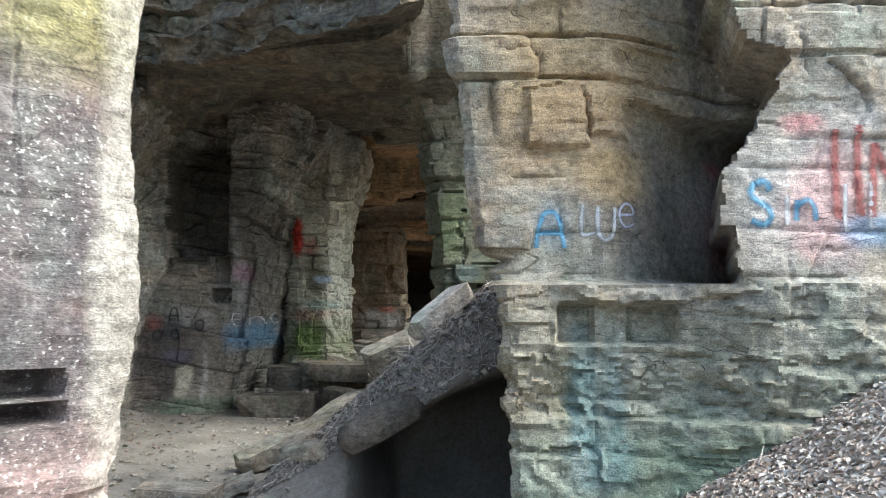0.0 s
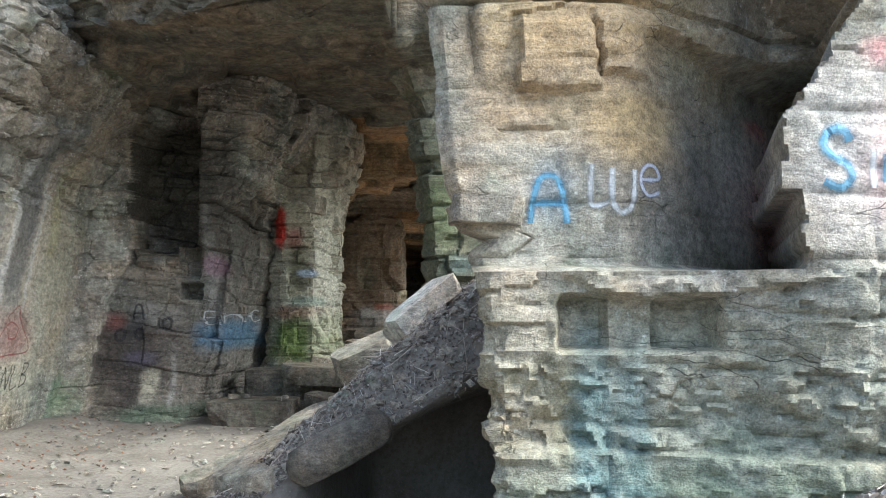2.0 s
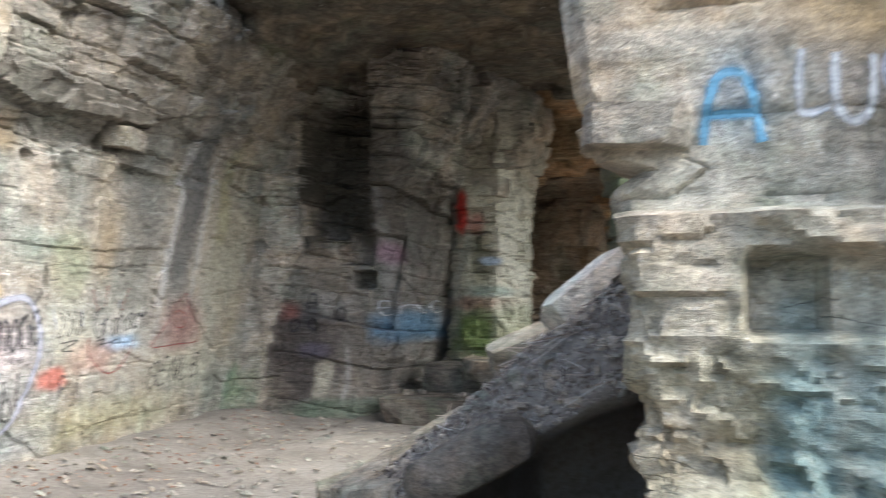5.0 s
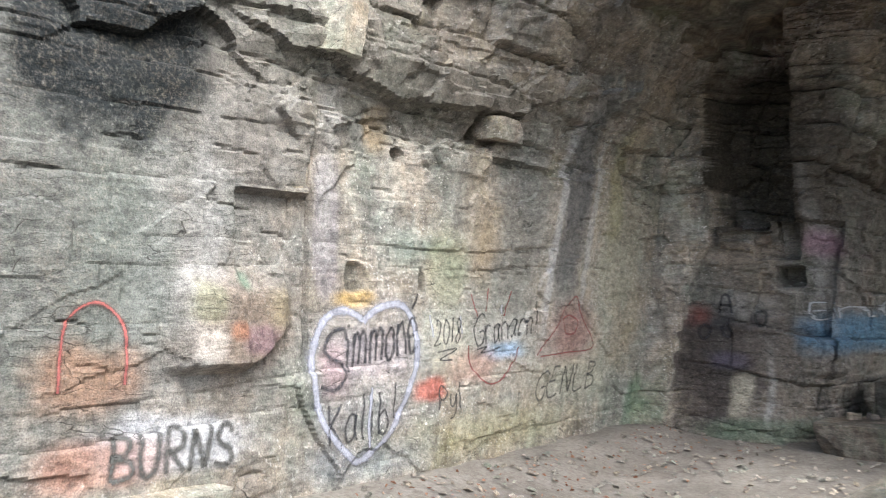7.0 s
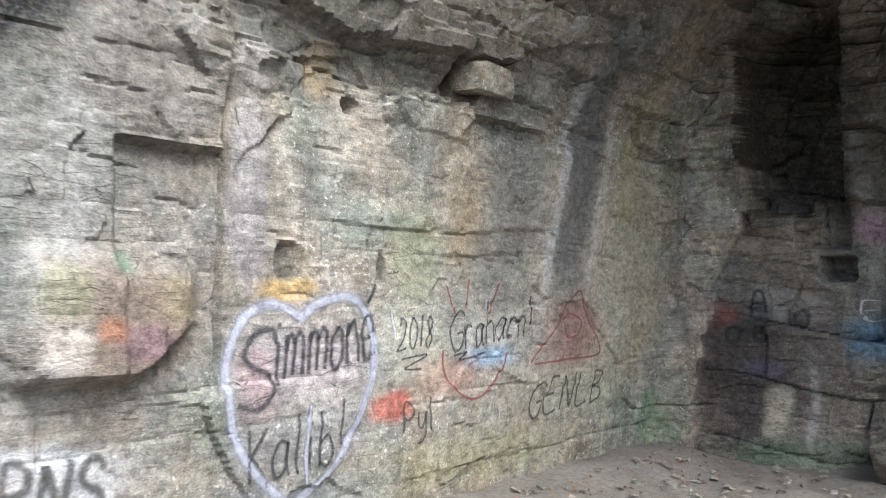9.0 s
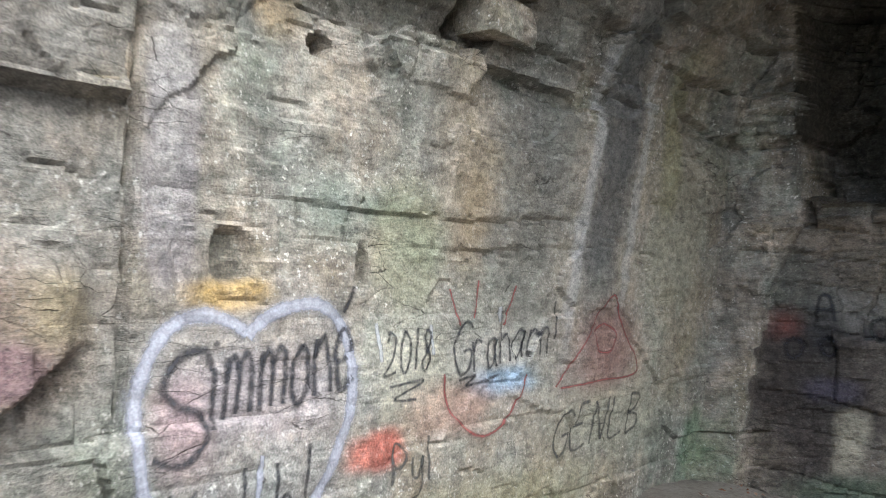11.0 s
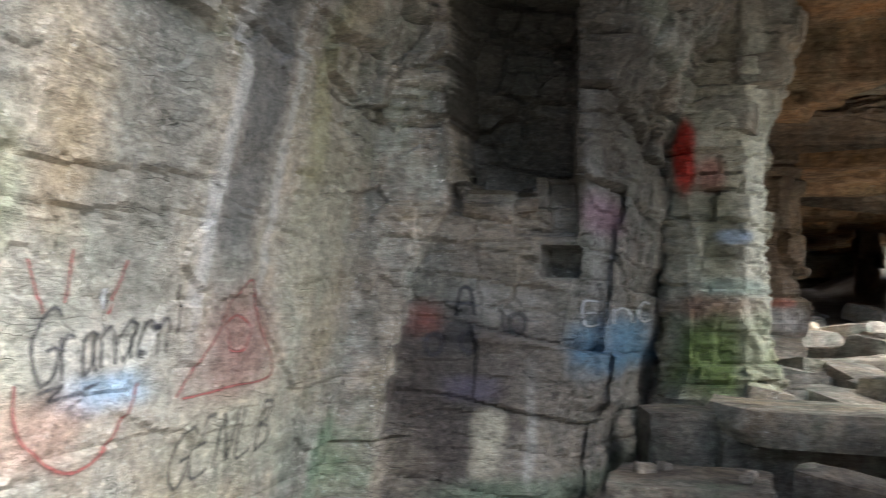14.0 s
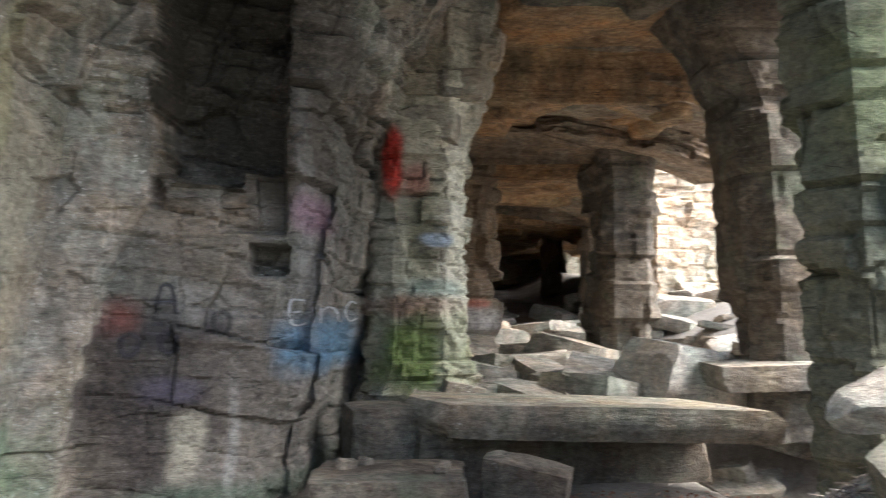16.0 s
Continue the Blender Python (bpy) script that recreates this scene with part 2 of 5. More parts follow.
def soil_material():
    m, nt, bsdf = node_mat("dry_soil_and_leaf_crumbs")
    geo = nt.nodes.new("ShaderNodeNewGeometry").outputs["Position"]
    a = noise_node(nt, geo, 1.2, 6, 0.65)
    b = noise_node(nt, geo, 22.0, 6, 0.75)
    vor = add(nt, "ShaderNodeTexVoronoi", Scale=34.0)
    nt.links.new(geo, vor.inputs["Vector"])
    col = ramp_node(nt, a, [(0.3, (0.19, 0.17, 0.15)), (0.55, (0.31, 0.285, 0.255)), (0.75, (0.40, 0.365, 0.325))])
    col = mix(nt, ramp_node(nt, b, [(0.42, (0, 0, 0)), (0.70, (0.7, 0.7, 0.7))]), col, (0.13, 0.105, 0.085))
    col = mix(nt, ramp_node(nt, vor.outputs["Distance"], [(0.12, (0.55, 0.55, 0.55)), (0.26, (0, 0, 0))]), col, (0.40, 0.36, 0.31))
    nt.links.new(col, bsdf.inputs["Base Color"])
    bsdf.inputs["Roughness"].default_value = 0.95
    bsdf.inputs["Specular IOR Level"].default_value = 0.1
    b1 = add(nt, "ShaderNodeBump", Strength=0.7, Distance=0.03)
    nt.links.new(b, b1.inputs["Height"])
    nt.links.new(b1.outputs[0], bsdf.inputs["Normal"])
    return m


SOIL = soil_material()


def leaf_material(name, c0, c1, c2, c3):
    m, nt, bsdf = node_mat(name)
    rnd = nt.nodes.new("ShaderNodeNewGeometry").outputs["Random Per Island"]
    col = ramp_node(nt, rnd, [(0.0, c0), (0.4, c1), (0.75, c2), (1.0, c3)])
    nt.links.new(col, bsdf.inputs["Base Color"])
    bsdf.inputs["Roughness"].default_value = 0.7
    return m


LEAF = leaf_material("dead_leaves", (0.30, 0.22, 0.17), (0.42, 0.35, 0.30), (0.48, 0.43, 0.38), (0.64, 0.61, 0.57))
DEBRIS = leaf_material("dark_leaf_mould_and_bark", (0.09, 0.07, 0.06), (0.17, 0.14, 0.125), (0.28, 0.24, 0.215), (0.46, 0.42, 0.385))
RUSSET = leaf_material("russet_leaves", (0.16, 0.07, 0.04), (0.26, 0.12, 0.07), (0.34, 0.19, 0.12), (0.44, 0.30, 0.22))


def spray_material(name, color, cover=0.5):
    """Spray paint, broken where it missed the pits of the stone."""
    m, nt, bsdf = node_mat(name)
    geo = nt.nodes.new("ShaderNodeNewGeometry").outputs["Position"]
    bsdf.inputs["Base Color"].default_value = (*color, 1)
    n = noise_node(nt, geo, 30.0, 6, 0.8)
    a = ramp_node(nt, n, [(0.30, (0.8 - 0.8 * cover, 0.8 - 0.8 * cover, 0.8 - 0.8 * cover)), (0.62 - 0.1 * cover, (0.86, 0.86, 0.86))])
    g = noise_node(nt, geo, 90.0, 2, 0.7)
    c = mix(nt, 0.6, color, ramp_node(nt, g, [(0.3, (0.6, 0.6, 0.6)), (0.7, (1.4, 1.4, 1.4))]), "MULTIPLY")
    nt.links.new(c, bsdf.inputs["Base Color"])
    bsdf.inputs["Roughness"].default_value = 0.75
    rim = nt.nodes.new("ShaderNodeAttribute")
    rim.attribute_name = "rim"
    thin = ramp_node(nt, rim.outputs["Fac"], [(0.25, (1, 1, 1)), (0.95, (0, 0, 0))])
    both = nt.nodes.new("ShaderNodeMath")
    both.operation = "MULTIPLY"
    nt.links.new(a, both.inputs[0])
    nt.links.new(thin, both.inputs[1])
    nt.links.new(both.outputs[0], bsdf.inputs["Alpha"])
    return m


BLACK = spray_material("black_spray", (0.05, 0.05, 0.06), 0.65)
FADED = spray_material("faded_black_spray", (0.09, 0.09, 0.085), 0.5)
WHITE = spray_material("white_spray", (0.55, 0.56, 0.58), 0.5)
PALE = spray_material("pale_lavender_spray", (0.47, 0.48, 0.57), 0.42)
RED = spray_material("red_spray", (0.36, 0.11, 0.10), 0.35)
BLUE = spray_material("blue_spray", (0.12, 0.30, 0.45), 0.25)


# ---- mesh helpers ----
def mesh_of(name, verts, faces, mat, smooth=False):
    me = bpy.data.meshes.new(name)
    me.from_pydata(verts, [], faces)
    me.materials.append(mat)
    if smooth:
        me.polygons.foreach_set("use_smooth", [True] * len(me.polygons))
    me.update()
    return me


def grid_mesh(name, P, mat, closed, caps=True, smooth=True):
    """A mesh from a grid of places (rows up, columns round)."""
    nz, nu = P.shape[:2]
    co = P.reshape(-1, 3)
    cols = nu if closed else nu - 1
    j, i = np.meshgrid(np.arange(nz - 1), np.arange(cols), indexing="ij")
    k = (i + 1) % nu
    quads = np.stack([j * nu + i, j * nu + k, (j + 1) * nu + k, (j + 1) * nu + i], -1).reshape(-1, 4)
    me = bpy.data.meshes.new(name)
    loops = quads.ravel()
    starts = np.arange(len(quads)) * 4
    totals = np.full(len(quads), 4)
    if closed and caps:
        low, top = np.arange(nu)[::-1], (nz - 1) * nu + np.arange(nu)
        starts = np.concatenate([starts, [len(loops), len(loops) + nu]])
        totals = np.concatenate([totals, [nu, nu]])
        loops = np.concatenate([loops, low, top])
    me.vertices.add(len(co))
    me.vertices.foreach_set("co", co.ravel())
    me.loops.add(len(loops))
    me.loops.foreach_set("vertex_index", loops.astype(np.int32))
    me.polygons.add(len(starts))
    me.polygons.foreach_set("loop_start", starts.astype(np.int32))
    me.polygons.foreach_set("loop_total", totals.astype(np.int32))
    me.update(calc_edges=True)
    me.validate()
    me.polygons.foreach_set("use_smooth", [smooth] * len(me.polygons))
    me.materials.append(mat)
    return me


def ring(name, plan, z0, z1, dz, warp, relief, mat, tints=(), arch=None):
    """An upright rock mass on a closed plan (x, y, step), counterclockwise, with relief on its faces and patches of
    spray, stain or painted light and shade.
    """
    pts = []
    for (x, y, step), (x2, y2, _) in zip(plan, plan[1:] + plan[:1]):
        n = max(1, int(math.hypot(x2 - x, y2 - y) / step))
        pts += [(x + (x2 - x) * k / n, y + (y2 - y) * k / n) for k in range(n)]
    base = np.array(pts)
    zs = np.linspace(z0, z1, max(2, int((z1 - z0) / dz)))
    X = np.broadcast_to(base[:, 0], (len(zs), len(base))).copy()
    Y = np.broadcast_to(base[:, 1], X.shape).copy()
    Z = np.broadcast_to(zs[:, None], X.shape).copy()
    U = np.concatenate([[0], np.cumsum(np.hypot(*np.diff(base, axis=0).T))])[None, :] + 0 * Z
    X, Y = warp(X, Y, Z)
    tx = np.roll(base[:, 0], -2) - np.roll(base[:, 0], 2)
    ty = np.roll(base[:, 1], -2) - np.roll(base[:, 1], 2)
    ln = np.hypot(tx, ty) + 1e-9
    d = relief(U, Z, X, Y)
    if arch:
        Z = arch(X, Z)
    P = np.stack([X + d * ty / ln, Y - d * tx / ln, Z], -1)
    me = grid_mesh(name, P, mat, True)
    me.set_sharp_from_angle(angle=radians(20))
    colour_patches(me, P.reshape(-1, 3), tints)
    return new(name, me)


def colour_patches(me, co, tints):
    """Soft-edged patches of spray, stain or painted light and shade: axis (x, y, or end: x on the alcove face alone),
    centre, height, half width, half height, colour, strength, softness.
    """
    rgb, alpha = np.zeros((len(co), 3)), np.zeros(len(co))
    for k, (axis, c, h, rw, rh, color, strength, soft, *slope) in enumerate(tints):
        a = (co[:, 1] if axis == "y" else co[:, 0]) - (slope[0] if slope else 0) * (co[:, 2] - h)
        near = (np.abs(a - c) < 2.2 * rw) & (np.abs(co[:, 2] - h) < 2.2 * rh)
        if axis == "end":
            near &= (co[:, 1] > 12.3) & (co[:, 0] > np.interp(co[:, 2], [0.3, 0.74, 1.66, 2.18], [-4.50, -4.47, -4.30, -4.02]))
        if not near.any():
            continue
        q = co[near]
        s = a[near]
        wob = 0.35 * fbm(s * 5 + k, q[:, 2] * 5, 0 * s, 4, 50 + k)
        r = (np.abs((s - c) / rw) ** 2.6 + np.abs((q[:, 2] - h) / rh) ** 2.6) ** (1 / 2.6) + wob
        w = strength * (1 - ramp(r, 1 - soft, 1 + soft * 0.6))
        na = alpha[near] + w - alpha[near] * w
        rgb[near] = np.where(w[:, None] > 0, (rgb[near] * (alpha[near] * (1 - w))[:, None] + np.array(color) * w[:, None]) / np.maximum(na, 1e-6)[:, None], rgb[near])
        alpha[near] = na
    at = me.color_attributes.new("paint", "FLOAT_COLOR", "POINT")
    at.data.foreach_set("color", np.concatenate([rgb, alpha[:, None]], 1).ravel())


def keep_plan(X, Y, Z):
    return X, Y


def structure(ob, label, category="wall"):
    return tagged(ob, label, category, kind="structure")


# ---- ground ----
def ground_height(x, y):
    z = 0.05 * fbm(x * 0.5, y * 0.5, 0 * x, 3, 11)
    # leaf bank outside, rising to the east against the pillar
    z = z + np.minimum(np.maximum(0, x - 0.62 + 0.15 * vnoise(x * 1.1, y * 1.1, 0 * x, 4)) * 0.62, 2.2) * (1 - ramp(y, 5.6, 6.6))
    # talus inside, rising to the east behind the pillar
    tal = np.minimum(np.maximum(0, x + 1.5 + 0.12 * vnoise(x * 1.3, y * 1.3, 0 * x, 6)) * 0.86, 2.12)
    tal = tal + 0.07 * fbm(x * 3, y * 3, 0 * x, 4, 15) * ramp(tal, 0.05, 0.3)
    z = z + tal * ramp(y, 6.0, 7.1) * (1 - ramp(y, 9.8, 11.4) * (1 - 0.3 * ramp(x, 1.0, 3.0)))
    # hollow under the talus, and the one under the broken boulder
    z = z - 1.5 * ramp(x, -0.72, -0.5) * ramp(y, 5.75, 6.1) * (1 - ramp(y, 6.2, 6.5)) * (1 - ramp(x, 0.9, 1.4))
    z = z - 0.7 * ramp(x, 0.1, 0.4) * (1 - ramp(x, 1.7, 2.0)) * ramp(y, 13.3, 13.7) * (1 - ramp(y, 15.3, 15.7))
    # rubble floor of the gallery, rising to the north
    z = z + ramp(y, 14.0, 16.0) * 0.55 + np.clip(y - 16.0, 0, 25) * 0.085
    # crumbs at the foot of the west wall
    z = z + 0.14 * ramp(-x, 3.7, 4.6) * (1 - ramp(y, 12.0, 13.0))
    return z + 0.02 * fbm(x * 4, y * 4, 0 * x, 3, 13)


def spaced(lo, hi, step, far):
    g = np.cumsum(np.geomspace(step * 2, far / 4, 14))
    return np.concatenate([lo - g[::-1], np.arange(lo, hi, step), hi + g])


def undercut(x, y):
    """How far the hollow reaches back under the lip of the talus."""
    return 2.0 * ramp(x, -0.72, -0.4) * (1 - ramp(x, 1.0, 1.5)) * ramp(y, 5.8, 6.2) * (1 - ramp(y, 6.5, 6.64))


gx, gy = np.meshgrid(spaced(-6.0, 5.0, 0.045, 400), spaced(-1.0, 19.0, 0.045, 400))
ground = new("ground", grid_mesh("ground", np.stack([gx, gy + undercut(gx, gy), ground_height(gx, gy)], -1), SOIL, False))
structure(ground, "dry trodden soil with leaf crumbs and a leaf bank", "ground")


# ---- west wall with the graffiti, and the alcove at its end ----
def west_warp(X, Y, Z):
    face = ramp(Y, 3.0, 4.5) * (X > -5.2)
    lean = 0.13 * (Z - 1.6) * ramp(Y, 8.0, 11.0)
    brow = 0.22 * ramp(Z, 2.75, 3.5) + 0.30 * ramp(Z, 3.5, 4.3) * ramp(Y, 8.5, 10.0)
    X = X + face * (lean + brow * ramp(Y, 6.3, 7.6))
    top = 2.12 + 0.22 * hash01(np.floor(X * 2.3), 3 + 0 * X)
    side = 0.10 * (hash01(np.floor(Z * 2.6), 5 + 0 * Z) - 0.5)
    back = ramp(Z, top, top + 0.04) * ramp(X + side, -4.02, -3.96) * (1 - ramp(X + side, -3.22, -3.16)) * ramp(Y, 12.2, 12.4)
    notch = ramp(Z, 1.62, 1.64) * (1 - ramp(Z, 1.84, 1.86)) * ramp(X, -3.42, -3.40) * (1 - ramp(X, -3.16, -3.14)) * ramp(Y, 12.2, 12.4)
    cut = ramp(Z, 1.92, 1.94) * ramp(X, -3.62, -3.58) * (1 - ramp(X, -3.2, -3.16)) * ramp(Y, 12.2, 12.4)
    bound = np.interp(Z, [0.3, 0.74, 1.66, 2.18, 2.5], [-4.50, -4.47, -4.30, -4.02, -3.98]) + 0.02 * vnoise(Z * 7, Z, 0 * Z, 79)
    inset = ramp(X, bound - 0.02, bound + 0.03) * (Y > 12.2) * (Y < 13.2) * (1 - ramp(Z, top - 0.02, top + 0.02))
    Y = Y + 0.65 * back + 0.28 * notch + 0.12 * cut * (1 - back) + 0.13 * inset
    foot = 0.12 * (1 - ramp(Z, 0.2, 0.75)) * (Y > 12.1) * (Y < 14)
    return X, Y - foot


def west_relief(U, Z, X, Y):
    lift = 0.42 * (1 - ramp(Y, 6.5, 7.4))
    rough = ramp(Z, 2.45 + lift, 2.85 + lift)
    d = beds(U, Z, 3, 0.16, 0.6, 0.04, 0.009, 1.2, -0.03) * (0.55 + 0.2 * rough)
    d = d + rough * (beds(U, Z, 5, 0.14, 0.48, 0.12, 0.03, 1.0, 0.08) + 0.13 * facets(U, Z * 1.4, 0.75, 6) + 0.035 * facets(U, Z * 1.3, 0.26, 7))
    d = d + 0.035 * facets(U, Z, 0.7, 24) + 0.06 * fbm(U * 0.8, Z * 0.6, 0 * Z, 3, 21) + fine(U, Z, 22, 0.016)
    alcove = ramp(X, -4.5, -4.35) * ramp(Y, 12.15, 12.35)
    d = d + alcove * (beds(U, Z, 9, 0.20, 0.55, 0.09, 0.010, 1.5, 0.05) + 0.03 * facets(U, Z * 2.0, 0.5, 12))
    # a hung block over a flat panel, and the cleft beside it
    hung = ramp(Y, 6.86, 6.90) * (1 - ramp(Y, 7.44, 7.47)) * ramp(Z, 2.22, 2.235) * (1 - ramp(Z, 2.85, 3.1))
    panel = ramp(Y, 6.86, 6.90) * (1 - ramp(Y, 7.42, 7.46)) * (1 - ramp(Z, 2.21, 2.225)) * ramp(Z, 1.0, 1.5)
    cleft = np.exp(-((Y - 7.47 - 0.02 * vnoise(Z * 6, Z, 0 * Z, 8)) / 0.018) ** 2) * ramp(Z, 0.9, 1.1) * (1 - ramp(Z, 2.6, 2.8))
    bulge = (ramp(Y, 6.35, 6.5) * (1 - ramp(Y, 7.15, 7.40))) * ramp(Z, 1.02 + 0.25 * ramp(Y, 6.9, 7.35), 1.10 + 0.25 * ramp(Y, 6.9, 7.35)) * (1 - ramp(Z, 1.5, 1.75))
    d = d + 0.05 * hung - 0.05 * panel - 0.09 * cleft + 0.16 * bulge
    # broken patch over the heart, the small slot beside it
    chip = ((Y - 7.92) / 0.10) ** 2 + ((Z - 1.66) / 0.12) ** 2
    d = d - 0.06 * (1 - ramp(chip, 0.6, 1.3))
    d = d - 0.10 * (1 - ramp(((Y - 8.61) / 0.03) ** 2 + ((Z - 1.62) / 0.11) ** 2, 0.5, 1.3))
    d = d - 0.22 * (1 - ramp(((Y - 8.36) / 0.05) ** 2 + ((Z - 2.64) / 0.05) ** 2, 0.6, 1.2))
    d = d + slits(Y, Z, 53, 80, 5.4, 12.2, 0.3, 3.0) * (X < -4.0)
    d = d - 0.25 * (1 - ramp(((Y - 9.18) / 0.05) ** 2 + ((Z - 2.93) / 0.22) ** 2, 0.6, 1.2))
    return d


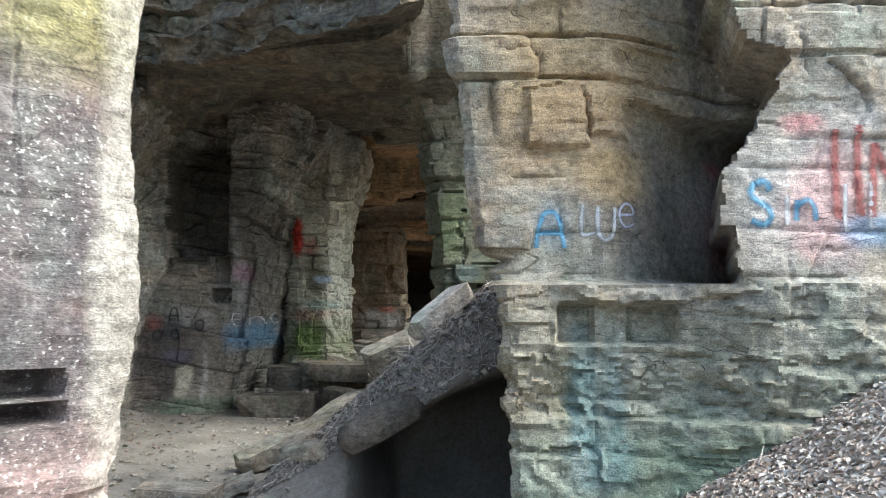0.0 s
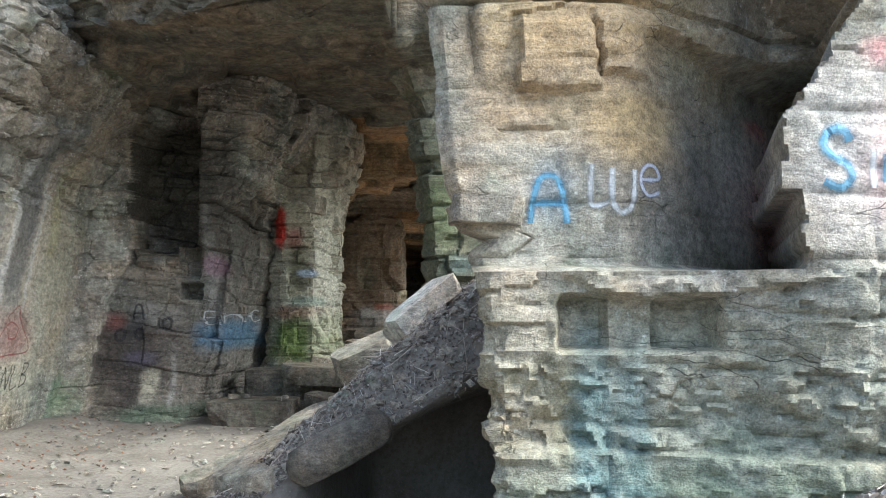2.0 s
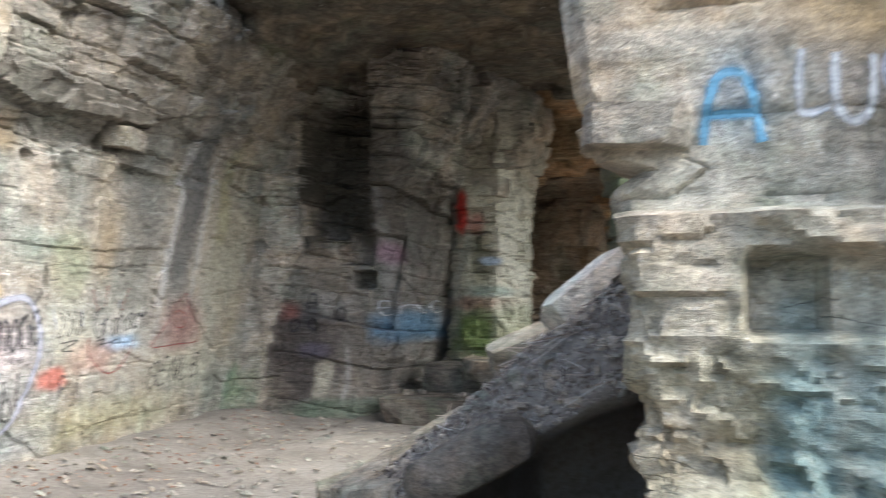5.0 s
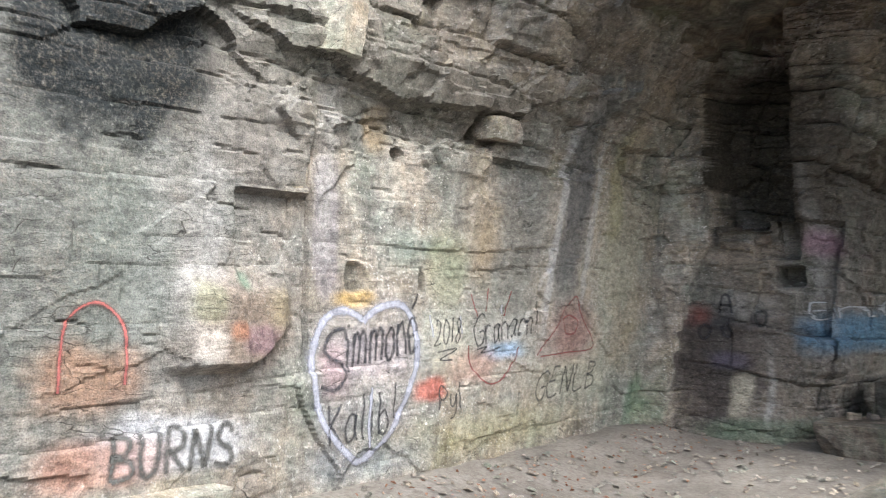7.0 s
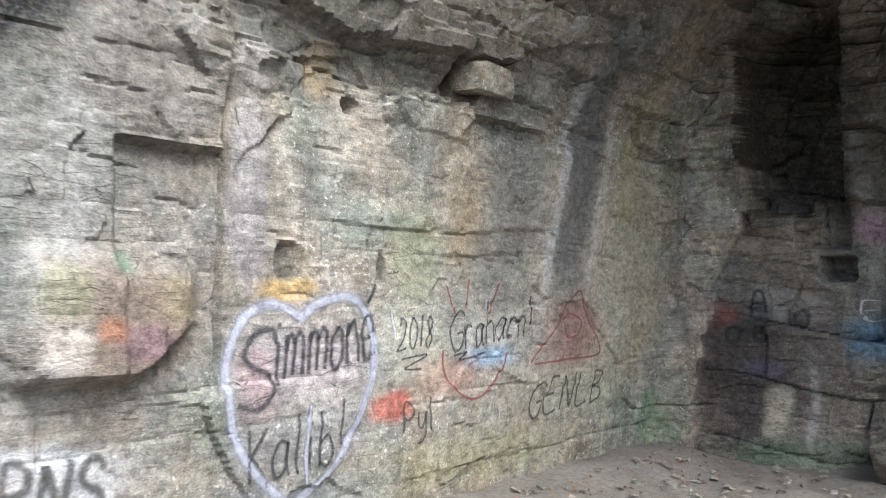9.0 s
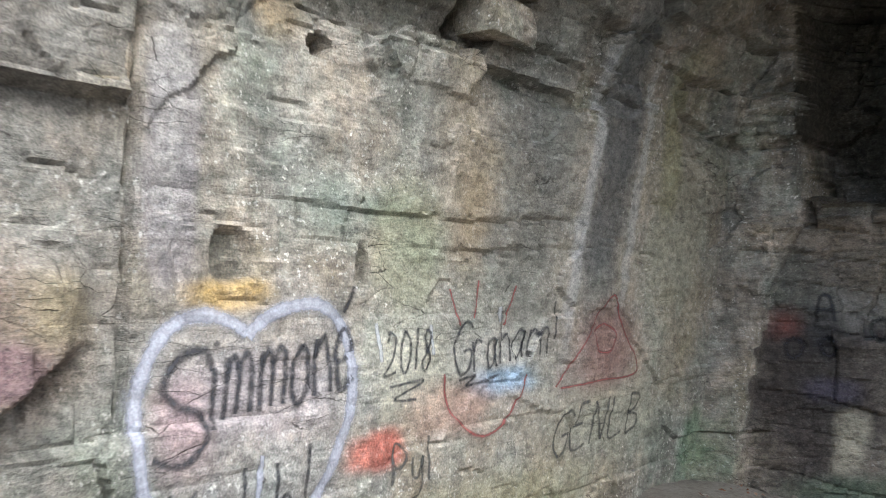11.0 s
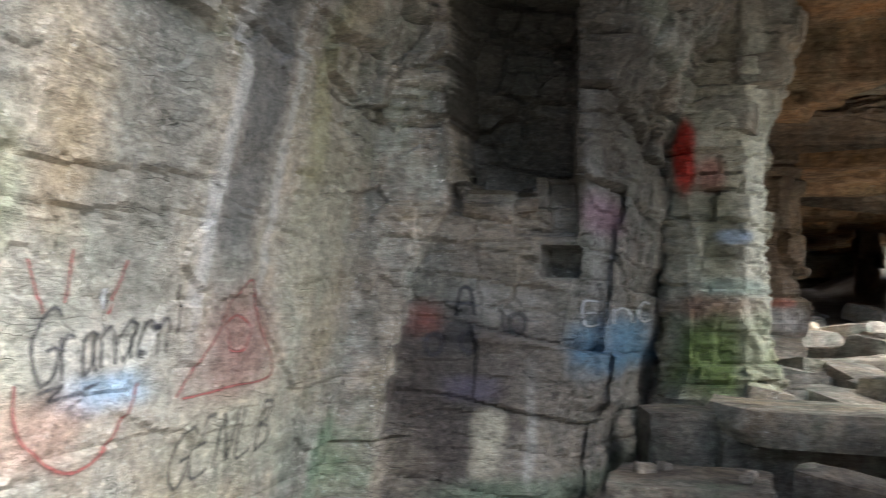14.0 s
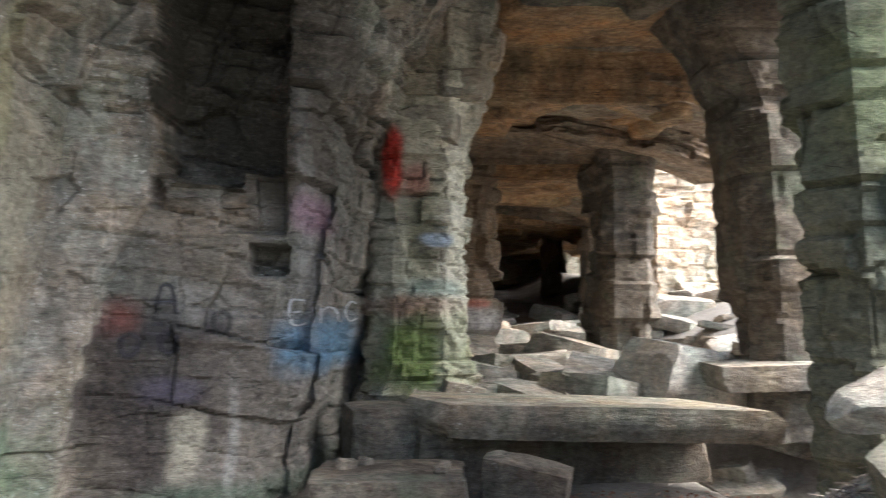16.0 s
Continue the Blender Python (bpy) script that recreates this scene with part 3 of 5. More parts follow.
G, W2, K, RD, BL = (0.10, 0.22, 0.15), (0.50, 0.49, 0.48), (0.055, 0.055, 0.055), (0.50, 0.10, 0.07), (0.16, 0.30, 0.46)
west_sprays_and_shade = [
    # wide dark left, pale right: stone tone pushed further to even out the light
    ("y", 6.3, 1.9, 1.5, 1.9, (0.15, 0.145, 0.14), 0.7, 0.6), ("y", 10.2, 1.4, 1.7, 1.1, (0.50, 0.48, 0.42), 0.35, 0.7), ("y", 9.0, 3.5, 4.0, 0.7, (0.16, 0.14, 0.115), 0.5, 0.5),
    # end patches here: alcove soot, with the shade of its recess painted in
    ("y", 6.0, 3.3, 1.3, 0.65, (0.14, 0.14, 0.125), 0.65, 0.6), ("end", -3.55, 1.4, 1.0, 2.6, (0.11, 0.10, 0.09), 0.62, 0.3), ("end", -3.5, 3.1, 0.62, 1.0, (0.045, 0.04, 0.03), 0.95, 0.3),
    ("y", 10.60, 2.45, 0.25, 1.15, (0.12, 0.122, 0.125), 0.8, 0.5, 0.10), ("y", 10.32, 2.1, 0.055, 1.0, W2, 0.85, 0.6, 0.11), ("y", 10.92, 2.2, 0.06, 0.95, W2, 0.7, 0.6, 0.10), ("y", 10.75, 1.25, 0.3, 0.3, (0.13, 0.12, 0.115), 0.6, 0.7), ("y", 11.6, 2.15, 0.45, 0.5, (0.46, 0.44, 0.37), 0.45, 0.9), ("y", 9.75, 2.3, 0.3, 0.8, (0.12, 0.125, 0.12), 0.45, 0.7), ("y", 11.35, 2.6, 0.15, 0.6, (0.30, 0.29, 0.14), 0.5, 0.6),
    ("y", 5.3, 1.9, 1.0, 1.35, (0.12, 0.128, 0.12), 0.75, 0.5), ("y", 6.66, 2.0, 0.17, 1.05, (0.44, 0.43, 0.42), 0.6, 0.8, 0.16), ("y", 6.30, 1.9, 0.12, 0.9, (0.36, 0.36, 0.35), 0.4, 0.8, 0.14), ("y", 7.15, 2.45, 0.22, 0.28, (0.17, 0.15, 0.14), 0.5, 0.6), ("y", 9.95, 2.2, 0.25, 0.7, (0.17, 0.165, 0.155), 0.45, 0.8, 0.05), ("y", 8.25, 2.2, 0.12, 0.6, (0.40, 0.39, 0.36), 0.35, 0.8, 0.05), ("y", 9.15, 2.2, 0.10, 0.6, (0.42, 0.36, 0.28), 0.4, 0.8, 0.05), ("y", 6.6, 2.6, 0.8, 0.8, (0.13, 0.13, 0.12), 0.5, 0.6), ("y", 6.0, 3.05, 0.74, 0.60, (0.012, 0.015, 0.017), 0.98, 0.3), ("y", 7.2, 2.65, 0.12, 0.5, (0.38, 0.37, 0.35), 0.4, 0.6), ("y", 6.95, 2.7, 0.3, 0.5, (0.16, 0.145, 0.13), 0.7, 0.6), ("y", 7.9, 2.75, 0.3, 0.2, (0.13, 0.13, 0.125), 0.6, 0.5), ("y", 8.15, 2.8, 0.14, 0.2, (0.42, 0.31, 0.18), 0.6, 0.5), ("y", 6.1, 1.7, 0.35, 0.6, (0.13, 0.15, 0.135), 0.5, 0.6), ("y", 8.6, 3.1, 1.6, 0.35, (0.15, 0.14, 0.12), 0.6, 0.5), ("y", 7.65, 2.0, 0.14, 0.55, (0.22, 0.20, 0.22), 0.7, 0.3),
    ("y", 7.63, 2.4, 0.12, 0.7, W2, 0.4, 0.6), ("y", 8.45, 1.88, 0.20, 0.16, (0.12, 0.20, 0.17), 0.45, 0.9), ("y", 8.75, 1.92, 0.14, 0.10, (0.10, 0.24, 0.19), 0.4, 0.9), ("y", 9.0, 1.78, 0.2, 0.12, (0.12, 0.22, 0.17), 0.35, 0.8), ("y", 8.9, 1.75, 0.25, 0.35, (0.40, 0.40, 0.26), 0.5, 0.5),
    # last patch darkens the chip over the heart
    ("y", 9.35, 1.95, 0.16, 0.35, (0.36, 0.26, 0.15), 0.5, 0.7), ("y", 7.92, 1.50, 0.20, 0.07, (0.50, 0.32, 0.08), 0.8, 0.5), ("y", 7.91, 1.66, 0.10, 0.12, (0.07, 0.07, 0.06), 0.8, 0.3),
    ("y", 8.10, 1.0, 0.58, 0.55, (0.42, 0.42, 0.46), 0.30, 0.5), ("y", 8.05, 1.08, 0.40, 0.20, (0.46, 0.40, 0.44), 0.5, 0.5), ("y", 7.70, 1.02, 0.14, 0.20, (0.50, 0.34, 0.37), 0.5, 0.5), ("y", 8.93, 1.13, 0.28, 0.24, (0.62, 0.60, 0.50), 0.75, 0.5), ("y", 9.65, 1.18, 0.40, 0.20, (0.56, 0.54, 0.50), 0.55, 0.6), ("y", 10.75, 0.70, 0.45, 0.16, (0.30, 0.30, 0.27), 0.6, 0.4),
    ("y", 9.7, 1.06, 0.28, 0.08, (0.30, 0.46, 0.66), 0.7, 0.6), ("y", 8.70, 0.78, 0.20, 0.10, (0.58, 0.13, 0.09), 0.7, 0.5), ("y", 9.25, 0.95, 0.4, 0.14, (0.50, 0.24, 0.18), 0.4, 0.6),
    ("y", 6.9, 1.35, 0.48, 0.30, (0.20, 0.14, 0.10), 0.6, 0.6), ("y", 6.98, 1.24, 0.16, 0.10, (0.16, 0.09, 0.12), 0.6, 0.5), ("y", 6.82, 1.30, 0.08, 0.06, (0.36, 0.15, 0.08), 0.6, 0.6), ("y", 7.2, 1.45, 0.14, 0.14, (0.34, 0.29, 0.18), 0.5, 0.6), ("y", 6.6, 1.22, 0.12, 0.10, (0.60, 0.55, 0.50), 0.6, 0.5), ("y", 6.9, 1.62, 0.07, 0.07, (0.10, 0.17, 0.12), 0.7, 0.5), ("y", 6.60, 1.50, 0.14, 0.14, (0.22, 0.23, 0.13), 0.5, 0.5),
    ("y", 6.45, 0.62, 0.55, 0.18, (0.50, 0.51, 0.55), 0.75, 0.4), ("y", 5.9, 1.05, 0.35, 0.2, (0.35, 0.18, 0.10), 0.5, 0.5), ("y", 6.0, 0.55, 0.4, 0.15, (0.45, 0.17, 0.10), 0.4, 0.5),
    ("y", 10.7, 1.2, 0.45, 0.3, (0.42, 0.17, 0.15), 0.35, 0.7), ("y", 10.8, 0.75, 0.7, 0.22, (0.48, 0.46, 0.36), 0.55, 0.6), ("y", 9.5, 0.35, 1.6, 0.2, (0.40, 0.37, 0.18), 0.4, 0.8),
    ("y", 8.1, 0.30, 0.7, 0.16, (0.33, 0.38, 0.46), 0.4, 0.7), ("y", 12.1, 0.42, 0.16, 0.30, (0.06, 0.20, 0.10), 0.5, 0.6), ("y", 11.6, 1.7, 0.5, 1.0, (0.36, 0.33, 0.22), 0.35, 0.8),
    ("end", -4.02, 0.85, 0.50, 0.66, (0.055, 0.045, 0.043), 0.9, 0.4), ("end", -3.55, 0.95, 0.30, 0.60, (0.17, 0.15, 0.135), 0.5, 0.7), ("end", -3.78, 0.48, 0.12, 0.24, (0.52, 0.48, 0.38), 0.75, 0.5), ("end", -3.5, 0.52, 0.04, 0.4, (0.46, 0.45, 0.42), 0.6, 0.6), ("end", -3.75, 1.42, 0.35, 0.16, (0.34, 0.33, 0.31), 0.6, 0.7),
    ("end", -4.24, 1.34, 0.12, 0.12, (0.30, 0.10, 0.08), 0.6, 0.9), ("end", -2.98, 1.15, 0.26, 0.22, (0.09, 0.22, 0.36), 0.75, 0.6), ("end", -3.95, 1.30, 0.12, 0.16, (0.04, 0.04, 0.045), 0.7, 0.6), ("end", -3.62, 1.28, 0.10, 0.10, (0.06, 0.05, 0.06), 0.6, 0.7), ("end", -3.9, 0.86, 0.22, 0.10, (0.10, 0.09, 0.14), 0.6, 0.6), ("end", -3.8, 2.0, 0.35, 0.12, (0.36, 0.30, 0.24), 0.5, 0.6),
    # first patch: shade on the alcove's upper right, put into the colour
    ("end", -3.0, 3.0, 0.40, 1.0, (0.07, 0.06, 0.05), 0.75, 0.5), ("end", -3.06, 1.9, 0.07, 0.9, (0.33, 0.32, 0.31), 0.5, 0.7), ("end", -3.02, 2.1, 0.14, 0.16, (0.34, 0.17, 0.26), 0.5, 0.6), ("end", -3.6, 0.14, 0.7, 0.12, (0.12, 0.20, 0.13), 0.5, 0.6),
]
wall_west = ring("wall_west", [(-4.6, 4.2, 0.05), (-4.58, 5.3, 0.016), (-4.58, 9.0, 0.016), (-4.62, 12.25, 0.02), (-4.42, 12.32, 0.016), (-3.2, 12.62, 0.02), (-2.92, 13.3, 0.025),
                               (-2.84, 14.3, 0.05), (-2.5, 15.6, 0.3), (-3.5, 17.0, 0.5), (-9.0, 17.0, 1.0), (-9.0, 4.0, 0.5)], -0.4, 5.6, 0.018, west_warp, west_relief, ROCK_WEST, west_sprays_and_shade)
structure(wall_west, "grey bedded sandstone wall covered with spray graffiti and streaks")


# ---- green-stained pillar beside the alcove ----
def green_warp(X, Y, Z):
    wide = 0.14 * (1 - ramp(Z, 0.5, 1.0)) + 0.35 * ramp(Z, 2.9, 4.2)
    return X + wide * np.sign(X + 2.1) * ramp(np.abs(X + 2.1), 0.1, 0.4), Y


green_pillar = ring("rock_pillar", [(-2.72, 16.3, 0.1), (-2.70, 14.75, 0.025), (-2.45, 14.55, 0.025), (-1.95, 14.62, 0.025), (-1.78, 14.95, 0.03), (-1.72, 16.3, 0.2)], 0.0, 5.2, 0.025, green_warp,
                    lambda U, Z, X, Y: beds(U, Z, 31, 0.12, 0.45, 0.13, 0.04, 0.45) + fine(U, Z, 33, 0.03) + 0.05 * fbm(U * 2, Z * 1.5, 0 * Z, 3, 34) + 0.07 * facets(U, Z * 1.3, 0.4, 35), ROCK_FRONT,
                    # first two patches: pale stone, plus light from the right put into the colour
                    [("x", -2.05, 2.3, 0.45, 1.9, (0.50, 0.48, 0.38), 0.75, 0.5), ("x", -1.85, 2.4, 0.14, 1.6, (0.64, 0.63, 0.54), 0.9, 0.6), ("x", -2.55, 1.9, 0.10, 0.7, (0.56, 0.53, 0.42), 0.8, 0.6), ("x", -2.2, 2.1, 0.16, 0.5, (0.15, 0.15, 0.09), 0.7, 0.6), ("x", -2.1, 2.0, 0.2, 0.16, (0.08, 0.08, 0.06), 0.7, 0.6),
                     ("x", -2.2, 0.98, 0.52, 0.42, (0.10, 0.16, 0.03), 0.9, 0.6), ("x", -1.9, 0.9, 0.16, 0.45, (0.46, 0.45, 0.36), 0.6, 0.6), ("x", -2.47, 2.78, 0.10, 0.30, (0.60, 0.04, 0.03), 0.95, 0.35), ("x", -2.27, 2.6, 0.14, 0.16, (0.42, 0.12, 0.10), 0.6, 0.6),
                     ("x", -2.3, 1.45, 0.4, 0.10, (0.34, 0.17, 0.12), 0.55, 0.6), ("x", -2.05, 2.06, 0.17, 0.06, (0.42, 0.52, 0.66), 0.85, 0.4), ("x", -2.08, 1.62, 0.3, 0.08, (0.20, 0.30, 0.28), 0.6, 0.6)])
tagged(green_pillar, "pale sandstone pillar with green algae and a red spray mark", "rock pillar")


# ---- front pillar and the recessed face beside it ----
def front_warp(X, Y, Z):
    edge = np.interp(Z, [-0.4, 0.4, 1.30, 1.70, 1.74, 1.83, 1.85, 1.97, 1.99, 2.1, 3.1, 4.6], [0.45, 0.39, 0.34, 0.31, 0.28, 0.40, 0.26, 0.18, 0.22, 0.17, 0.06, -0.15])
    X = X + (edge - 0.30) * (1 - ramp(X, 0.3, 0.9))
    front = Y < 5.6
    upper = ramp(Z, 1.66, 1.70)
    right_edge = np.interp(Z, [1.6, 1.7, 2.3, 2.45, 2.7, 2.95, 3.05, 3.5, 5], [1.60, 1.60, 1.54, 1.72, 1.80, 1.98, 1.72, 1.60, 1.55]) + 0.10 * (hash01(np.floor(Z * 7.5 + 0.3 * vnoise(Z * 3, Z, 0 * Z, 78)), 7 + 0 * Z) - 0.5) + 0.02 * vnoise(Z * 22, Z * 3, 0 * Z, 77)
    hollow = 1.55 * np.clip((X - 0.98) / 0.66, 0, 1) ** 1.5 * (1 - ramp(X, right_edge - 0.03, right_edge + 0.01)) * (1 - 0.55 * ramp(Z + 0.06 * vnoise(X * 5, Z, 0 * Z, 80), 2.74, 2.80))
    right = -0.45 * ramp(X, right_edge - 0.03, right_edge + 0.01)
    low = -0.20 - 0.30 * ramp(X, 1.0, 2.0) - 0.10 * (1 - ramp(Z, 0.2, 0.95))
    niche = 0.17 * ramp(Z, 1.31, 1.33) * (1 - ramp(Z, 1.53, 1.56)) * ramp(X, 0.66, 0.70) * (1 - ramp(X, 1.33, 1.37)) * (1 - 0.55 * ramp(X, 0.88, 0.89) * (1 - ramp(X, 1.08, 1.09)))
    step = upper * (hollow + right) + (1 - upper) * (low + niche) - 0.05 * (1 - ramp(Z, 0.88, 0.90))
    return X + 0.42 * front * upper * hollow, Y + front * step


def front_relief(U, Z, X, Y):
    rough = ramp(Z, 0.86, 0.92) * (1 - ramp(Z, 1.24, 1.28))
    low = 1 - ramp(Z, 1.6, 1.7)
    high = ramp(Z, 2.55, 2.75)
    d = beds(U, Z, 41, 0.14, 0.55, 0.05, 0.03, 1.0, 0.01) * (0.6 + 0.9 * high)
    d = d + low * (0.45 * beds(U, Z, 44, 0.14, 0.36, 0.03, 0.012, 0.7) + 0.028 * ramp(Z, 0.5, 0.62) * facets(U, Z * 1.3, 0.24, 49) + 0.010 * facets(U, Z * 1.2, 0.085, 58) + 0.014 * fbm(U * 14, Z * 16, 0 * Z, 3, 50)) + fine(U, Z, 45, 0.018) + 0.04 * fbm(U, Z, 0 * Z, 3, 46) + 0.03 * (low + high) * facets(U, Z * 1.6, 0.4, 48)
    d = d + rough * (0.045 * fbm(U * 8, Z * 10, 0 * Z, 4, 47) + 0.032 * facets(U, Z * 1.2, 0.15, 51) + 0.016 * facets(U, Z, 0.06, 59)) + slits(U, Z, 52, 60, 0.0, 3.6, 0.2, 3.6)
    bx, bz = X + 0.10 * fbm(X * 4, Z * 4, 0 * Z, 3, 55), Z + 0.10 * fbm(X * 3 + 9, Z * 3, 0 * Z, 3, 56)
    face = (Y < 5.8) * ramp(X, 0.30, 0.42)
    d = d + 0.065 * face * ramp(bx, 0.50, 0.53) * (1 - ramp(bx, 0.86, 0.88)) * ramp(bz, 2.50, 2.53) * (1 - ramp(bz, 2.78, 3.0))
    d = d + 0.06 * face * ramp(bx, 0.88, 0.90) * (1 - ramp(bx, 1.10, 1.16)) * ramp(bz, 2.56, 2.58) * (1 - ramp(bz, 2.80, 2.9))
    d = d + 0.05 * face * ramp(bz, 1.56, 1.58) * (1 - ramp(bz, 1.64, 1.66)) * ramp(bx, 0.66, 0.70) * (1 - ramp(bx, 1.3, 1.36))
    return d


BLU, PINK, OCH = (0.10, 0.28, 0.46), (0.62, 0.14, 0.15), (0.44, 0.30, 0.14)
# fourth patch darkens the recess: black staining and its shade in one colour
front_sprays_and_shade = [("x", 0.8, 3.2, 0.7, 0.5, (0.19, 0.16, 0.12), 0.6, 0.7), ("x", 0.5, 2.5, 0.25, 0.4, (0.33, 0.22, 0.12), 0.45, 0.7), ("x", 0.95, 2.75, 0.3, 0.25, (0.30, 0.18, 0.10), 0.5, 0.7), ("x", 1.3, 2.2, 0.35, 0.5, (0.13, 0.13, 0.13), 0.6, 0.6),
                ("x", 0.9, 2.95, 0.7, 0.6, OCH, 0.5, 0.7), ("x", 1.05, 2.35, 0.3, 0.2, OCH, 0.6, 0.6), ("x", 0.66, 2.06, 0.12, 0.18, BLU, 0.28, 0.8), ("x", 0.82, 0.98, 0.10, 0.40, (0.06, 0.20, 0.27), 0.75, 0.6),
                ("x", 0.98, 0.98, 0.08, 0.40, (0.06, 0.20, 0.27), 0.6, 0.6), ("x", 0.90, 0.62, 0.22, 0.2, (0.10, 0.24, 0.33), 0.6, 0.6), ("x", 0.78, 0.66, 0.05, 0.12, (0.5, 0.5, 0.52), 0.5, 0.5),
                ("x", 1.5, 0.8, 1.6, 0.85, (0.19, 0.215, 0.16), 0.5, 0.7), ("x", 1.5, 0.5, 0.6, 0.35, (0.09, 0.16, 0.10), 0.5, 0.7), ("x", 0.6, 0.5, 0.3, 0.4, (0.14, 0.22, 0.18), 0.4, 0.7), ("x", 2.15, 2.10, 0.26, 0.34, PINK, 0.75, 0.5), ("x", 2.02, 2.55, 0.13, 0.08, PINK, 0.8, 0.5),
                ("x", 2.1, 2.2, 0.5, 0.5, (0.60, 0.55, 0.52), 0.6, 0.5), ("x", 2.4, 1.95, 0.18, 0.10, (0.2, 0.36, 0.55), 0.6, 0.5), ("x", 0.5, 1.80, 0.2, 0.12, (0.56, 0.52, 0.45), 0.5, 0.5), ("x", 0.5, 2.22, 0.3, 0.05, (0.56, 0.52, 0.45), 0.5, 0.5)]
front_wall = ring("wall_front", [(0.50, 6.4, 0.06), (0.42, 5.9, 0.025), (0.30, 5.30, 0.015), (0.36, 5.24, 0.015), (2.7, 5.20, 0.05), (3.3, 5.1, 0.3), (3.3, 7.05, 0.4), (0.9, 7.05, 0.1)], -0.4, 5.0, 0.018, front_warp, front_relief, ROCK_FRONT, front_sprays_and_shade)
front_wall.data.set_sharp_from_angle(angle=radians(45))
structure(front_wall, "ochre sandstone pillar face with ledge, deep recess and graffiti")

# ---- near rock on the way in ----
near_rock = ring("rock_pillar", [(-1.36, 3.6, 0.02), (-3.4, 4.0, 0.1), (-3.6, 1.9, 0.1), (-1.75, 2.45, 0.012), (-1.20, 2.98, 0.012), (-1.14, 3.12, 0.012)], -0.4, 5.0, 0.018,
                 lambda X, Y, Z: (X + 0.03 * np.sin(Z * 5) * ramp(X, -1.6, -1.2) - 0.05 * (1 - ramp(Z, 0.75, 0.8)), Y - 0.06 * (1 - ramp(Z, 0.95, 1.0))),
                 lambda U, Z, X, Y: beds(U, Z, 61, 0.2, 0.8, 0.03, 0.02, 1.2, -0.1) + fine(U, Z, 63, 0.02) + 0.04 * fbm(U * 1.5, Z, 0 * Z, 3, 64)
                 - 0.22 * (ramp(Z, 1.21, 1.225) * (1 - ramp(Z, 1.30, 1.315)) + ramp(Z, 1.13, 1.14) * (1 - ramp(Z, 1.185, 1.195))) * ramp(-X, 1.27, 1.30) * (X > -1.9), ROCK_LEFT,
                 # last patch: light falling on the right edge, painted as a pale strip
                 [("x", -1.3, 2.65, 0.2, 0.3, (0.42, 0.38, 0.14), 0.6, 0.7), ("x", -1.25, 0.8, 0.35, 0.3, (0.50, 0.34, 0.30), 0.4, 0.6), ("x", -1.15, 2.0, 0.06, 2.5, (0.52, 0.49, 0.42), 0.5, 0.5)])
tagged(near_rock, "lichen-speckled purple-grey sandstone outcrop beside the path", "rock pillar")


# ---- inner and gallery pillars ----
def plain_pillar(x0, x1, y0, y1, z0, z1, mat, seed, label, lean=0.0, flare=0.35, step=0.04, tints=()):
    def warp(X, Y, Z):
        top = flare * ramp(Z, z1 - 2.0, z1)
        mx = (x0 + x1) / 2
        return X + top * np.sign(X - mx) * ramp(np.abs(X - mx), 0.1, 0.4) + lean * (Z - z0), Y
    c = min(0.32, 0.18 * min(x1 - x0, y1 - y0))
    ob = ring("rock_pillar", [(x0, y1 - c, step * 3), (x0, y0 + c, step), (x0 + c, y0, step), (x1 - c, y0, step), (x1, y0 + c, step * 2), (x1, y1 - c, step * 4), (x1 - c, y1, step * 5), (x0 + c, y1, step * 4)],
              z0, z1, step, warp, lambda U, Z, X, Y: beds(U, Z, seed, 0.12, 0.55, 0.12, 0.04, 0.8) + fine(U, Z, seed + 2, 0.03) + 0.08 * fbm(U * 1.2, Z, 0 * Z, 3, seed + 3), mat, tints)
    return tagged(ob, label, "rock pillar")


inner = ring("rock_pillar", [(0.95, 12.9, 0.06), (-0.08, 11.5, 0.03), (0.12, 11.12, 0.03), (2.3, 11.1, 0.12), (2.1, 12.9, 0.3)], 0.0, 5.2, 0.03, lambda X, Y, Z: (X - 0.05 * Z - 0.3 * ramp(Z, 3.2, 5.0) * (X < 1.0), Y),
             lambda U, Z, X, Y: beds(U, Z, 71, 0.12, 0.55, 0.14, 0.04, 0.8) + fine(U, Z, 73, 0.03) + 0.07 * facets(U, Z * 1.5, 0.6, 75), ROCK_CAVE,
             # second patch: green algae, deepened to carry the roof's shade over the pillar
             [("x", 0.3, 2.0, 0.2, 0.12, (0.07, 0.20, 0.32), 0.7, 0.5), ("x", 0.4, 2.0, 1.4, 2.6, (0.10, 0.115, 0.075), 0.75, 0.5), ("x", 0.1, 2.6, 0.2, 0.5, (0.16, 0.20, 0.10), 0.6, 0.6)])
tagged(inner, "green-stained sandstone pillar with ledges, darkened for shade", "rock pillar")
plain_pillar(1.08, 2.4, 14.8, 16.0, 0.2, 5.2, ROCK_DARK, 81, "shaded leaning sandstone pillar of the gallery", -0.05, 0.75, 0.05)
